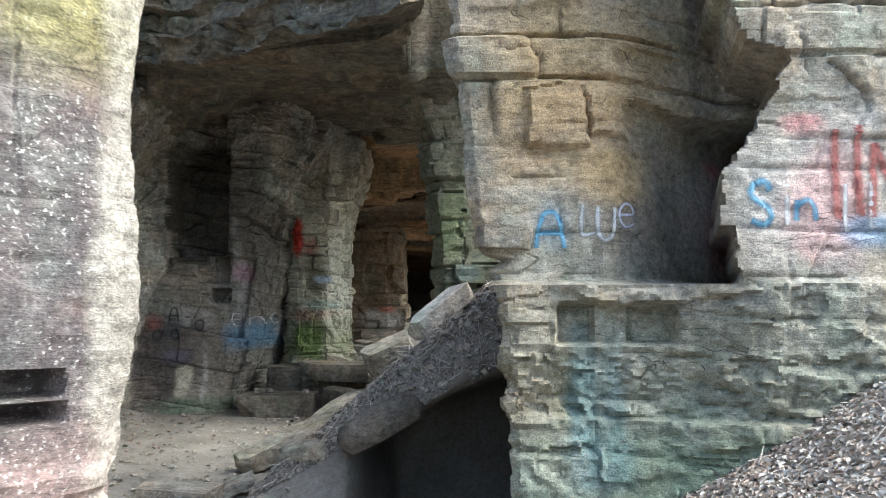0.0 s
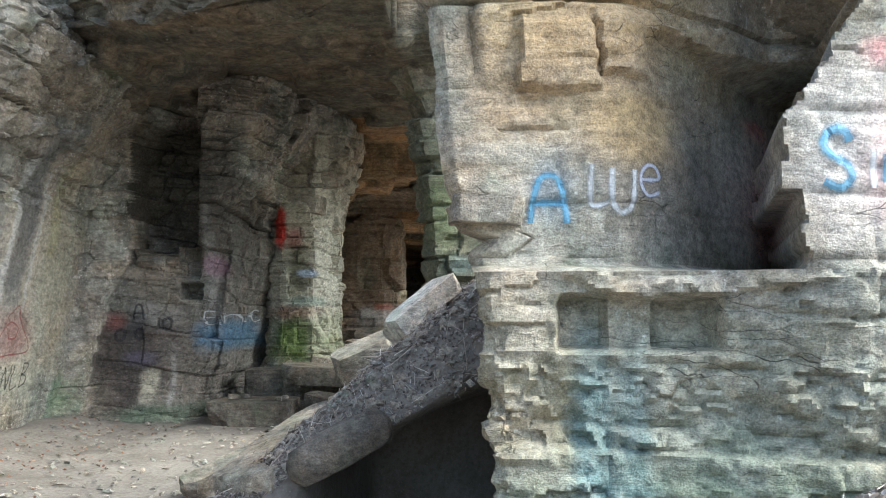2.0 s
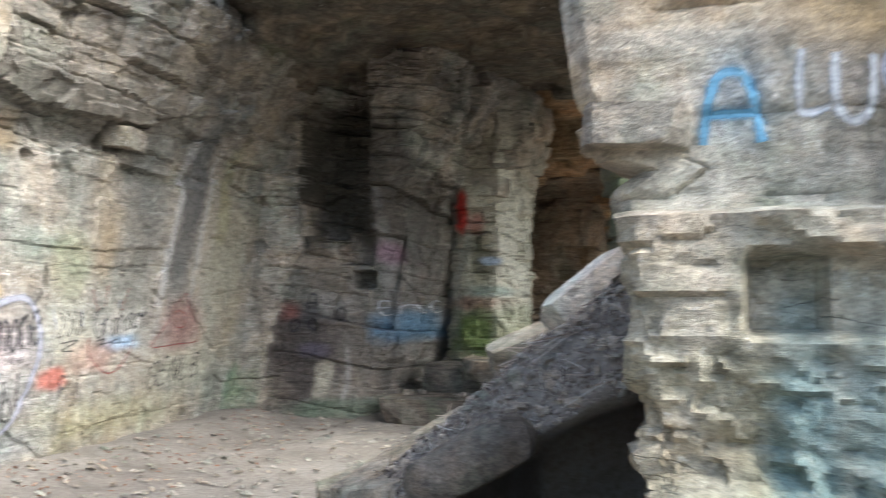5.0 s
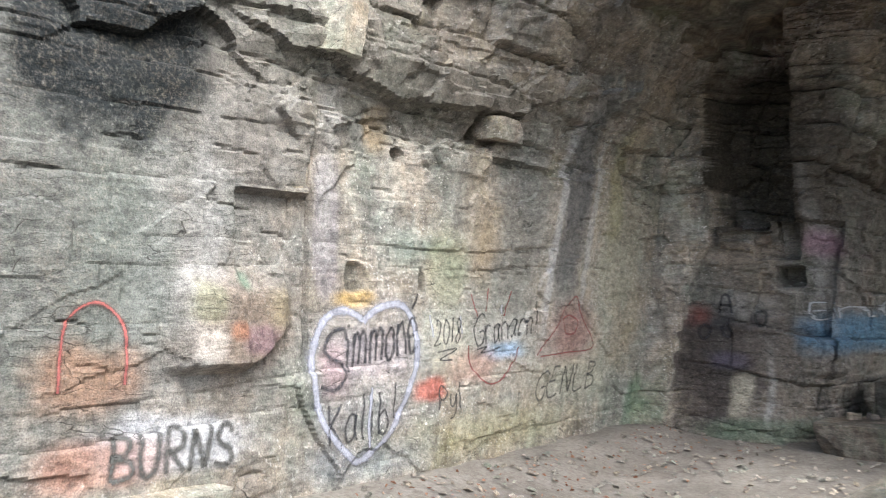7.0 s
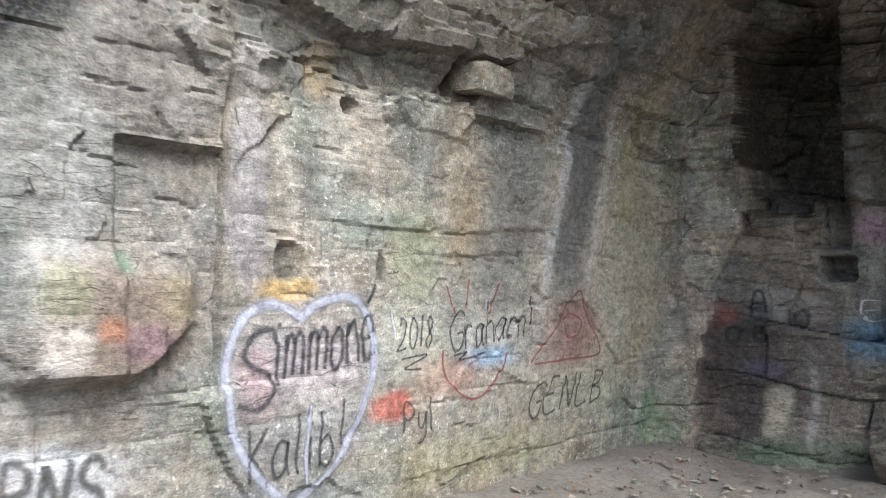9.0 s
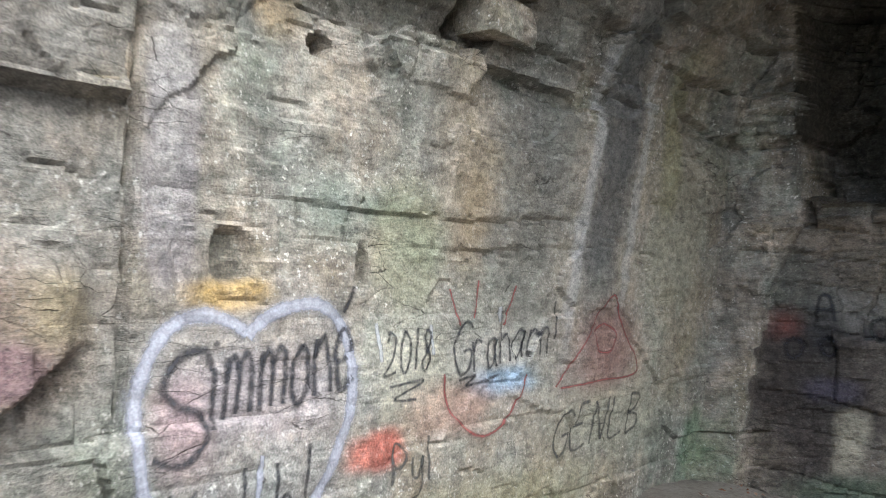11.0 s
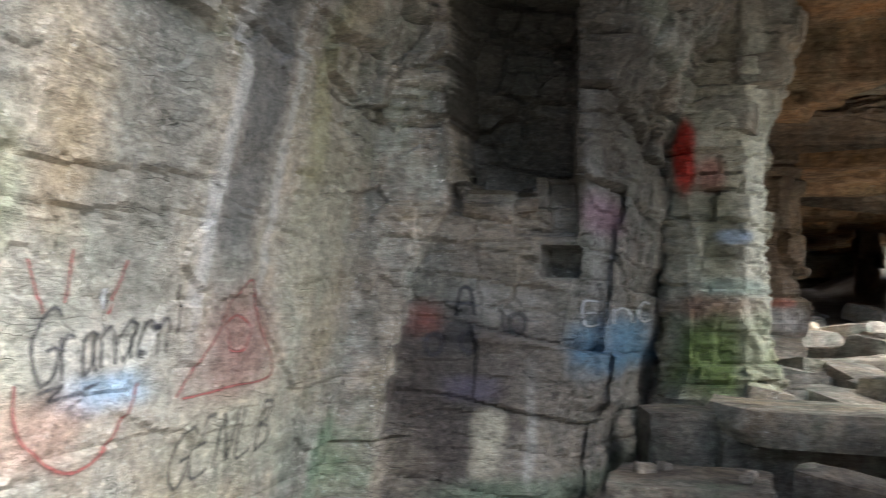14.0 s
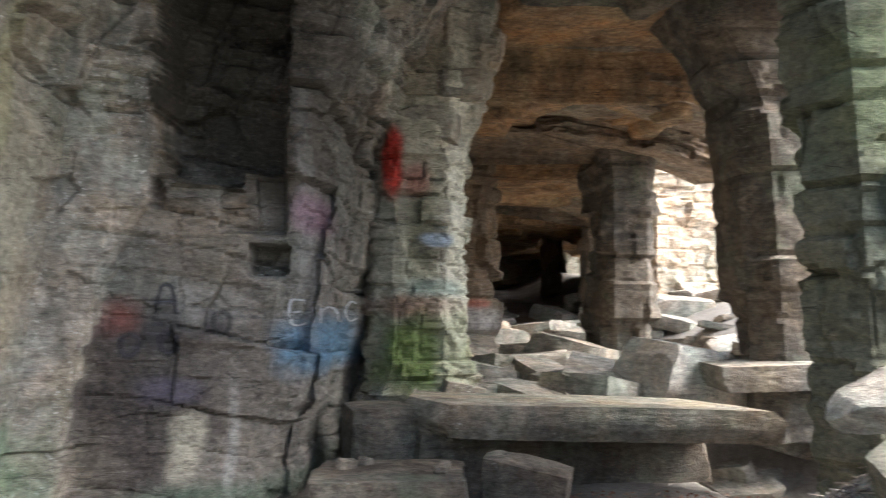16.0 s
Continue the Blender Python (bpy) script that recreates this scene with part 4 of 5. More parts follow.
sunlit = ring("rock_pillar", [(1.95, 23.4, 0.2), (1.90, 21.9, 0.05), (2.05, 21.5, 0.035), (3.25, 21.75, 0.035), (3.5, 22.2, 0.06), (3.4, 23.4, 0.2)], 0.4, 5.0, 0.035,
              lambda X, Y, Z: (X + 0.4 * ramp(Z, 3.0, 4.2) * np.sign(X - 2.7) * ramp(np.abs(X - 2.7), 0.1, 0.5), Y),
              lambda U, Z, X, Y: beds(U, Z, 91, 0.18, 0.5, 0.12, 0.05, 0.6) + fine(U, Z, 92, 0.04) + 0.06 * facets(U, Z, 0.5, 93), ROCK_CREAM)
tagged(sunlit, "sunlit cream sandstone pillar in the gallery", "rock pillar")
plain_pillar(0.40, 1.10, 18.4, 19.7, 0.4, 5.0, ROCK_DARK, 95, "shaded sandstone pillar standing before the sunlit one", 0.0, 0.5, 0.045)
plain_pillar(-3.0, -0.95, 19.4, 22.4, 0.4, 5.0, ROCK_GALLERY, 101, "brown sandstone pillar with pale painted foot", 0.0, 0.5, 0.05,
             (("x", -1.4, 1.35, 0.5, 0.22, (0.62, 0.60, 0.58), 0.85, 0.5), ("x", -1.25, 1.55, 0.22, 0.08, (0.60, 0.20, 0.14), 0.7, 0.5), ("x", -1.5, 1.0, 0.6, 0.2, (0.50, 0.47, 0.42), 0.6, 0.6)))
plain_pillar(1.30, 1.85, 23.6, 24.6, 0.8, 5.5, ROCK_CREAM, 111, "narrow far sandstone pillar, paled for its sunlit edge", 0.0, 0.4, 0.07)
plain_pillar(1.55, 2.0, 30.0, 31.0, 1.0, 6.0, ROCK_GALLERY, 121, "far dim sandstone pillar of the gallery", 0.0, 0.4, 0.1)

# dark rear walls of the gallery; the east ones are added to block daylight
for name, plan in (("wall_gallery_east", [(3.2, 32.4, 0.5), (3.1, 24.2, 0.15), (5.0, 24.2, 0.5), (5.0, 32.4, 0.5)]), ("wall_gallery_end", [(3.2, 40.0, 1), (3.0, 35.0, 0.2), (5.0, 35.0, 0.5), (5.0, 40.0, 1)]), ("wall_north", [(-6.0, 38.0, 0.2), (8.0, 38.0, 0.6), (8.0, 40.0, 2), (-6.0, 40.0, 2)]), ("wall_gallery_west", [(-3.2, 16.8, 0.15), (-3.0, 38.0, 1), (-6.0, 38.0, 2), (-6.0, 16.8, 1)])):
    w = ring(name, plan, -0.4, 6.5, 0.12, keep_plan, lambda U, Z, X, Y: beds(U, Z, 131, 0.2, 0.7, 0.2, 0.05, 1.0) + fine(U, Z, 133, 0.05), ROCK_CAVE)
    structure(w, "dim bedded sandstone wall of the gallery")


# ---- roof ----
def roof_mesh():
    xs, ys = np.arange(-6.0, 3.4, 0.05), np.arange(5.6, 41.0, 0.06)
    X, Y = np.meshgrid(xs, ys)
    front = 10.6 - 0.66 * np.clip(X + 4.0, 0, 4.5) + 0.4 * fbm(X * 0.8, 0 * X, 0 * X, 3, 141)
    # a thick shelf in front steps down towards the gallery
    z = 4.75 + 0.25 * fbm(X * 0.4, Y * 0.35, 0 * X, 3, 142)
    z = z - 0.7 * ramp(Y, 16.6, 16.7) - 0.4 * ramp(Y, 19.3, 19.5) - 0.3 * ramp(-X, 2.6, 4.4) * ramp(Y, 9, 11)
    w = 0.6 * fbm(X * 0.5, Y * 0.5, 0 * X, 4, 143)
    s = (z + 0.7 * w) / 0.16
    z = 0.15 * (np.floor(s) + ramp(s - np.floor(s), 0.85, 1.0)) + 0.03 * fbm(X * 2.2, Y * 2.2, 0 * X, 4, 144)
    z = z - 0.35 * ramp(-X, 3.6, 4.6) * (1 - ramp(Y, 11.5, 12.5))
    gone = (Y < front) | ((X > 1.9 + 0.2 * fbm(Y * 0.8, 0 * Y, 0 * Y, 3, 147)) & (Y > 11.6) & (Y < 17.0)) | ((X > -0.30 + 0.25 * fbm(Y * 0.7, 0 * Y, 0 * Y, 3, 145)) & (Y < 10.4)) | ((X > 1.0 + 0.3 * fbm(Y * 0.9, 0 * Y, 0 * Y, 3, 146)) & (Y > 16.6) & (Y < 24.5))
    me = grid_mesh("ceiling", np.stack([X, Y, z], -1)[:, ::-1], ROCK_ROOF, False)
    bm = bmesh.new()
    bm.from_mesh(me)
    drop = gone[:, ::-1].ravel()
    bm.verts.ensure_lookup_table()
    bmesh.ops.delete(bm, geom=[v for v in bm.verts if drop[v.index]], context="VERTS")
    rim = [e for e in bm.edges if e.is_boundary]
    up = bmesh.ops.extrude_edge_only(bm, edges=rim)["geom"]
    for v in up:
        if isinstance(v, bmesh.types.BMVert):
            v.co.z = 7.5
    bmesh.ops.triangle_fill(bm, use_beauty=True, edges=[e for e in bm.edges if e.is_boundary])
    # faces before the gallery take the shade-toned stone
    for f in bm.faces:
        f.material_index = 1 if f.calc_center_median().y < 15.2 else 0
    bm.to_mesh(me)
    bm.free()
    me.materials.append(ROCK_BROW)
    return me


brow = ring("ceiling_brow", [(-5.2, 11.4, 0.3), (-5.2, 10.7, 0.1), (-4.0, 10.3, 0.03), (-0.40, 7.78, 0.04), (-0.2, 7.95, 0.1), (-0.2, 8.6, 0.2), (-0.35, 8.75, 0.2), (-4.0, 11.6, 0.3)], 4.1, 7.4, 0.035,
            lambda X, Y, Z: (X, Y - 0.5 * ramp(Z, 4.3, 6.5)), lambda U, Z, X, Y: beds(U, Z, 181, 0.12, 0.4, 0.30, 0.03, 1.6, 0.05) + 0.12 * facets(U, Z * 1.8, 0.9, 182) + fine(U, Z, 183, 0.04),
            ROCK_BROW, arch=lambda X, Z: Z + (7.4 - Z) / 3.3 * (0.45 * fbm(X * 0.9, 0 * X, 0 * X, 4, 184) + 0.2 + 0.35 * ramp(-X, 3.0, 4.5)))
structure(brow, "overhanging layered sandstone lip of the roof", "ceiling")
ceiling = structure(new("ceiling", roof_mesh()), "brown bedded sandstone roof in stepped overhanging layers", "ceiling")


# ---- fallen rocks ----
def rock_mesh(name, sx, sy, sz, seed, mat, layered=0.0, round_=0.12, n=22):
    """A broken block: a subdivided box, chipped, bevelled and roughened."""
    bm = bmesh.new()
    bmesh.ops.create_cube(bm, size=1)
    bmesh.ops.subdivide_edges(bm, edges=bm.edges[:], cuts=n, use_grid_fill=True)
    co = np.array([v.co[:] for v in bm.verts])
    rng = np.random.RandomState(seed)
    size = np.array([sx, sy, sz])
    p = co * 2
    # skewed outline
    p[:, 0] += rng.uniform(-0.25, 0.25) * p[:, 1]
    p[:, 1] += rng.uniform(-0.2, 0.2) * p[:, 0]
    p = p * size / 2
    # planes cut off the corners
    for k in range(9):
        nrm = rng.normal(size=3) * np.array([1, 1, 0.7])
        nrm /= np.linalg.norm(nrm)
        lim = np.abs(nrm) @ (size / 2) * rng.uniform(0.78, 0.98)
        over = np.maximum(0, p @ nrm - lim)
        p -= over[:, None] * nrm
    r = np.maximum(np.linalg.norm(p, axis=1, keepdims=True), 1e-6)
    egg = p / np.maximum(np.linalg.norm(p / (size / 2), axis=1, keepdims=True), 1e-6) * 1.15
    p = p * (1 - round_) + egg * round_
    q = p * 3.0 + seed
    d = 0.05 * fbm(q[:, 0], q[:, 1], q[:, 2] * (1 + layered), 4, seed) * min(sx, sy, 1.0)
    d += 0.012 * fbm(q[:, 0] * 6, q[:, 1] * 6, q[:, 2] * 6 * (1 + 2 * layered), 3, seed + 3)
    p += d[:, None] * p / r * np.array([1, 1, 0.6])
    p[:, 2] -= p[:, 2].min()
    for v, c in zip(bm.verts, p):
        v.co = c
    me = bpy.data.meshes.new(name)
    bm.to_mesh(me)
    bm.free()
    me.polygons.foreach_set("use_smooth", [True] * len(me.polygons))
    me.set_sharp_from_angle(angle=radians(20))
    me.materials.append(mat)
    colour_patches(me, p, ())
    return me


def fallen(name, x, y, z, size, turn, label, seed, layered=0.5, group="", n=22, mat=None, round_=0.12):
    ob = new(name, rock_mesh(name, *size, seed, mat or ROCK_SLAB, layered, round_, n))
    ob.matrix_world = pose(x, y, z, *turn)
    return tagged(ob, label, "stone", group)


fallen("flat_stone", 0.03, 7.75, 1.42, (0.58, 0.38, 0.19), (5, -38, 12), "pale sunlit sandstone slab leaning on the talus", 201, mat=PALE_SLAB, round_=0.02)
fallen("flat_stone", -0.44, 9.9, 1.06, (0.60, 0.34, 0.11), (4, -24, 10), "thin grey sandstone slab on the talus", 202, round_=0.02)
fallen("boulder", -0.48, 8.5, 0.96, (0.50, 0.42, 0.25), (8, -24, 14), "angular mossy sandstone block on the talus", 203, round_=0.05, mat=ROCK_CAVE)
fallen("flat_stone", -0.90, 7.6, 0.40, (0.58, 1.85, 0.20), (11, -14, -14), "long tilted sandstone slab at the foot of the talus", 204, mat=ROCK_CAVE)
fallen("flat_stone", -0.45, 9.6, 0.84, (0.70, 0.40, 0.17), (6, -26, 16), "sandstone slab under the thin one on the talus", 205, round_=0.04, mat=ROCK_CAVE)
fallen("flat_stone", -1.45, 8.6, 0.15, (1.5, 0.28, 0.18), (4, -17, 44), "long narrow sandstone slab edge along the talus", 210, mat=ROCK_CAVE)
fallen("boulder", -0.42, 6.62, 0.54, (0.66, 0.52, 0.25), (-8, -27, 12), "rounded sandstone boulder overhanging a dark hollow", 206, 0.3, round_=0.5, mat=ROCK_DARK)
fallen("flat_stone", -2.1, 7.0, -0.05, (0.72, 0.42, 0.15), (0, 2, -8), "flat sandstone slab on the trodden soil", 207)
fallen("pointed_stone", -1.28, 6.05, -0.04, (0.46, 0.36, 0.18), (10, -8, 30), "small pointed sandstone block on the soil", 208)
fallen("flat_stone", -1.75, 7.2, 0.0, (0.45, 0.2, 0.09), (0, -22, 30), "small sandstone flake on the soil", 209)

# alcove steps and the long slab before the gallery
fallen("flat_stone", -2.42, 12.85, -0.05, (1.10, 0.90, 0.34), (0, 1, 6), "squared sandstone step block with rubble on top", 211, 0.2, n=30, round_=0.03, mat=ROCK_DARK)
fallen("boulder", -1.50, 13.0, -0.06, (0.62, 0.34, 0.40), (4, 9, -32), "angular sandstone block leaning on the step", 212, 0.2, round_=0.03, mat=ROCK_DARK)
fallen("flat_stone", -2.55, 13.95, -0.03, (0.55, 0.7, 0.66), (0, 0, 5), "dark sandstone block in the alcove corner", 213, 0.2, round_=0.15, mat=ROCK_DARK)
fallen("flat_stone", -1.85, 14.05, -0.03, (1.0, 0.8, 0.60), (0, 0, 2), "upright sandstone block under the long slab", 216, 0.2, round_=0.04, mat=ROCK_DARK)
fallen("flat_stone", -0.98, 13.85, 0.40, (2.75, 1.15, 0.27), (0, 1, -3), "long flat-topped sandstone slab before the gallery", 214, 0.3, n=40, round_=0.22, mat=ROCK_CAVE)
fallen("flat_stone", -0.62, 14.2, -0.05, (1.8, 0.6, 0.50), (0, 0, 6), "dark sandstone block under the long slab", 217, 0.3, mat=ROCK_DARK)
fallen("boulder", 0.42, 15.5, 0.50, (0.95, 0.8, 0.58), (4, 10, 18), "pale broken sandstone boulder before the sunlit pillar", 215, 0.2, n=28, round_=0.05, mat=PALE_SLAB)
fallen("flat_stone", 1.25, 15.0, 0.72, (1.5, 0.9, 0.24), (4, -3, -4), "pale flat sandstone slab bridging a dark hollow", 218, 0.2, n=28, round_=0.05, mat=ROCK_SLAB)
for x, y, z, size, turn, seed in ((-2.75, 12.9, 0.29, (0.14, 0.11, 0.07), (5, 8, 20), 221), (-2.62, 13.05, 0.29, (0.10, 0.08, 0.06), (0, 12, 60), 222), (-2.1, 12.75, 0.29, (0.08, 0.07, 0.05), (9, 0, 10), 223),
                                 (-2.05, 12.95, 0.29, (0.11, 0.06, 0.05), (0, 0, 75), 224), (-1.2, 12.3, -0.03, (0.34, 0.22, 0.14), (6, 4, 35), 225), (-0.8, 12.6, -0.03, (0.28, 0.2, 0.1), (0, 9, 80), 226)):
    fallen("broken_stone", x, y, z, size, turn, "small broken sandstone piece beside the alcove step", seed, 0.3, "broken pieces by the step", 8, ROCK_SLAB)


def ledge_block(parent, x, y, z, size, turn, seed, mat, label):
    """A block that stands proud of a rock face, part of it."""
    ob = new("block", rock_mesh("block", *size, seed, mat, 0.4, n=14))
    ob.matrix_world = pose(x, y, z, *turn)
    ob.parent = parent
    ob["label"] = label
    return ob


for x, y, z, size, turn, seed, label in ( (0.36, 5.25, 1.88, (0.34, 0.30, 0.13), (0, 4, -6), 402, "brown block over the notch"),):
    ledge_block(front_wall, x, y, z, size, turn, seed, ROCK_FRONT, label)
for x, y, z, size, turn, seed, mat, label in (
        (-4.735, 7.17, 2.24, (0.34, 0.58, 0.62), (0, 0, 2), 411, ROCK_WEST, "hung block with a flat underside"), (-4.42, 7.56, 3.22, (0.34, 0.30, 0.50), (0, 8, 20), 412, ROCK_FRONT, "yellowish pointed block under the brow"),
        (-4.48, 9.45, 2.86, (0.28, 0.46, 0.20), (0, 4, 8), 413, ROCK_WEST, "pinkish flake beside a dark slot"),
        (-3.72, 12.80, 2.08, (0.50, 0.5, 0.08), (0, -2, 10), 418, ROCK_DARK, "flat bed on the alcove ledge"), (-3.82, 12.84, 2.16, (0.34, 0.4, 0.07), (0, 3, 4), 419, ROCK_DARK, "upper flat bed on the alcove ledge"),
        (-4.50, 6.3, 0.15, (0.3, 0.9, 0.2), (0, 5, 3), 421, ROCK_WEST, "foot bed")):
    ledge_block(wall_west, x, y, z, size, turn, seed, mat, label)
for x, y, z, size, turn, seed, label in ((-2.15, 14.76, 3.0, (0.55, 0.4, 0.3), (0, 4, 0), 431, "rounded shoulder block"), (-1.85, 14.8, 3.4, (0.5, 0.5, 0.25), (0, -8, 10), 432, "stepped upper bed"), (-2.2, 14.78, 3.45, (0.7, 0.4, 0.14), (0, 0, 0), 433, "thin dark bed"), (-1.85, 14.75, 0.55, (0.4, 0.4, 0.2), (0, 12, 10), 434, "pale foot stone")):
    ledge_block(green_pillar, x, y, z, size, turn, seed, ROCK_FRONT, label)

for x0, x1, y0, z0, z1, rise, seed in ((-2.4, 1.6, 16.8, 3.75, 4.9, 0.25, 151), (-2.8, 1.9, 18.0, 3.25, 4.6, 0.55, 161), (-1.6, 1.2, 21.5, 2.9, 4.6, 0.7, 171)):
    mid, half = (x0 + x1) / 2, (x1 - x0) / 2
    beam = ring("lintel", [(x0, y0 + 0.1, 0.05), (x1, y0 - 0.1, 0.1), (x1, y0 + 1.0, 0.2), (x0, y0 + 1.0, 0.2)], z0, z1, 0.035, lambda X, Y, Z: (X, Y - 0.3 * ramp(Z, z0 + 0.62, z0 + 0.66)),
                lambda U, Z, X, Y: beds(U, Z, seed, 0.07, 0.24, 0.16, 0.02, 1.1, 0.06) + fine(U, Z, seed + 1, 0.04) + 0.06 * facets(U, Z * 2, 0.5, seed + 2), ROCK_GALLERY,
                arch=lambda X, Z: Z + (z1 - Z) / (z1 - z0) * (rise * (1 - ((X - mid) / half) ** 2) + 0.08 * fbm(X * 2, 0 * X, 0 * X, 3, seed)))
    structure(beam, "ragged layered sandstone beam across the gallery", "lintel")

rng = np.random.RandomState(5)
for k in range(150):
    y = 15.3 + 12 * rng.uniform() ** 1.6
    x = rng.uniform(-1.6, 1.6 + (y - 15) * 0.2)
    s = rng.uniform(0.25, 1.15)
    z = float(ground_height(np.array(x), np.array(y))) - 0.06
    fallen("broken_stone", x, y, z, (s, s * rng.uniform(0.5, 0.9), s * rng.uniform(0.15, 0.35)), (rng.uniform(-14, 14), rng.uniform(-14, 14), rng.uniform(0, 180)), "broken sandstone slab in the gallery rubble", 300 + k, 0.3, "gallery rubble", 8)


# ---- graffiti ----
from mathutils.bvhtree import BVHTree


def drape(name, me, tree, way, mat, parent, label):
    """Lay a flat mesh on the rock by carrying each corner along way until it meets the stone."""
    bm = bmesh.new()
    bm.from_mesh(me)
    bmesh.ops.triangulate(bm, faces=bm.faces[:])
    for _ in range(3):
        far = [e for e in bm.edges if e.calc_length() > 0.035]
        if far:
            bmesh.ops.subdivide_edges(bm, edges=far, cuts=1)
            bmesh.ops.triangulate(bm, faces=bm.faces[:])
    for v in bm.verts:
        hit, normal, _, _ = tree.ray_cast(v.co, way)
        if hit is not None:
            v.co = hit - way * 0.009
    bm.to_mesh(me)
    bm.free()
    me.materials.clear()
    me.materials.append(mat)
    ob = new(name, me)
    ob.parent = parent
    if label:
        ob["label"] = label
    return ob


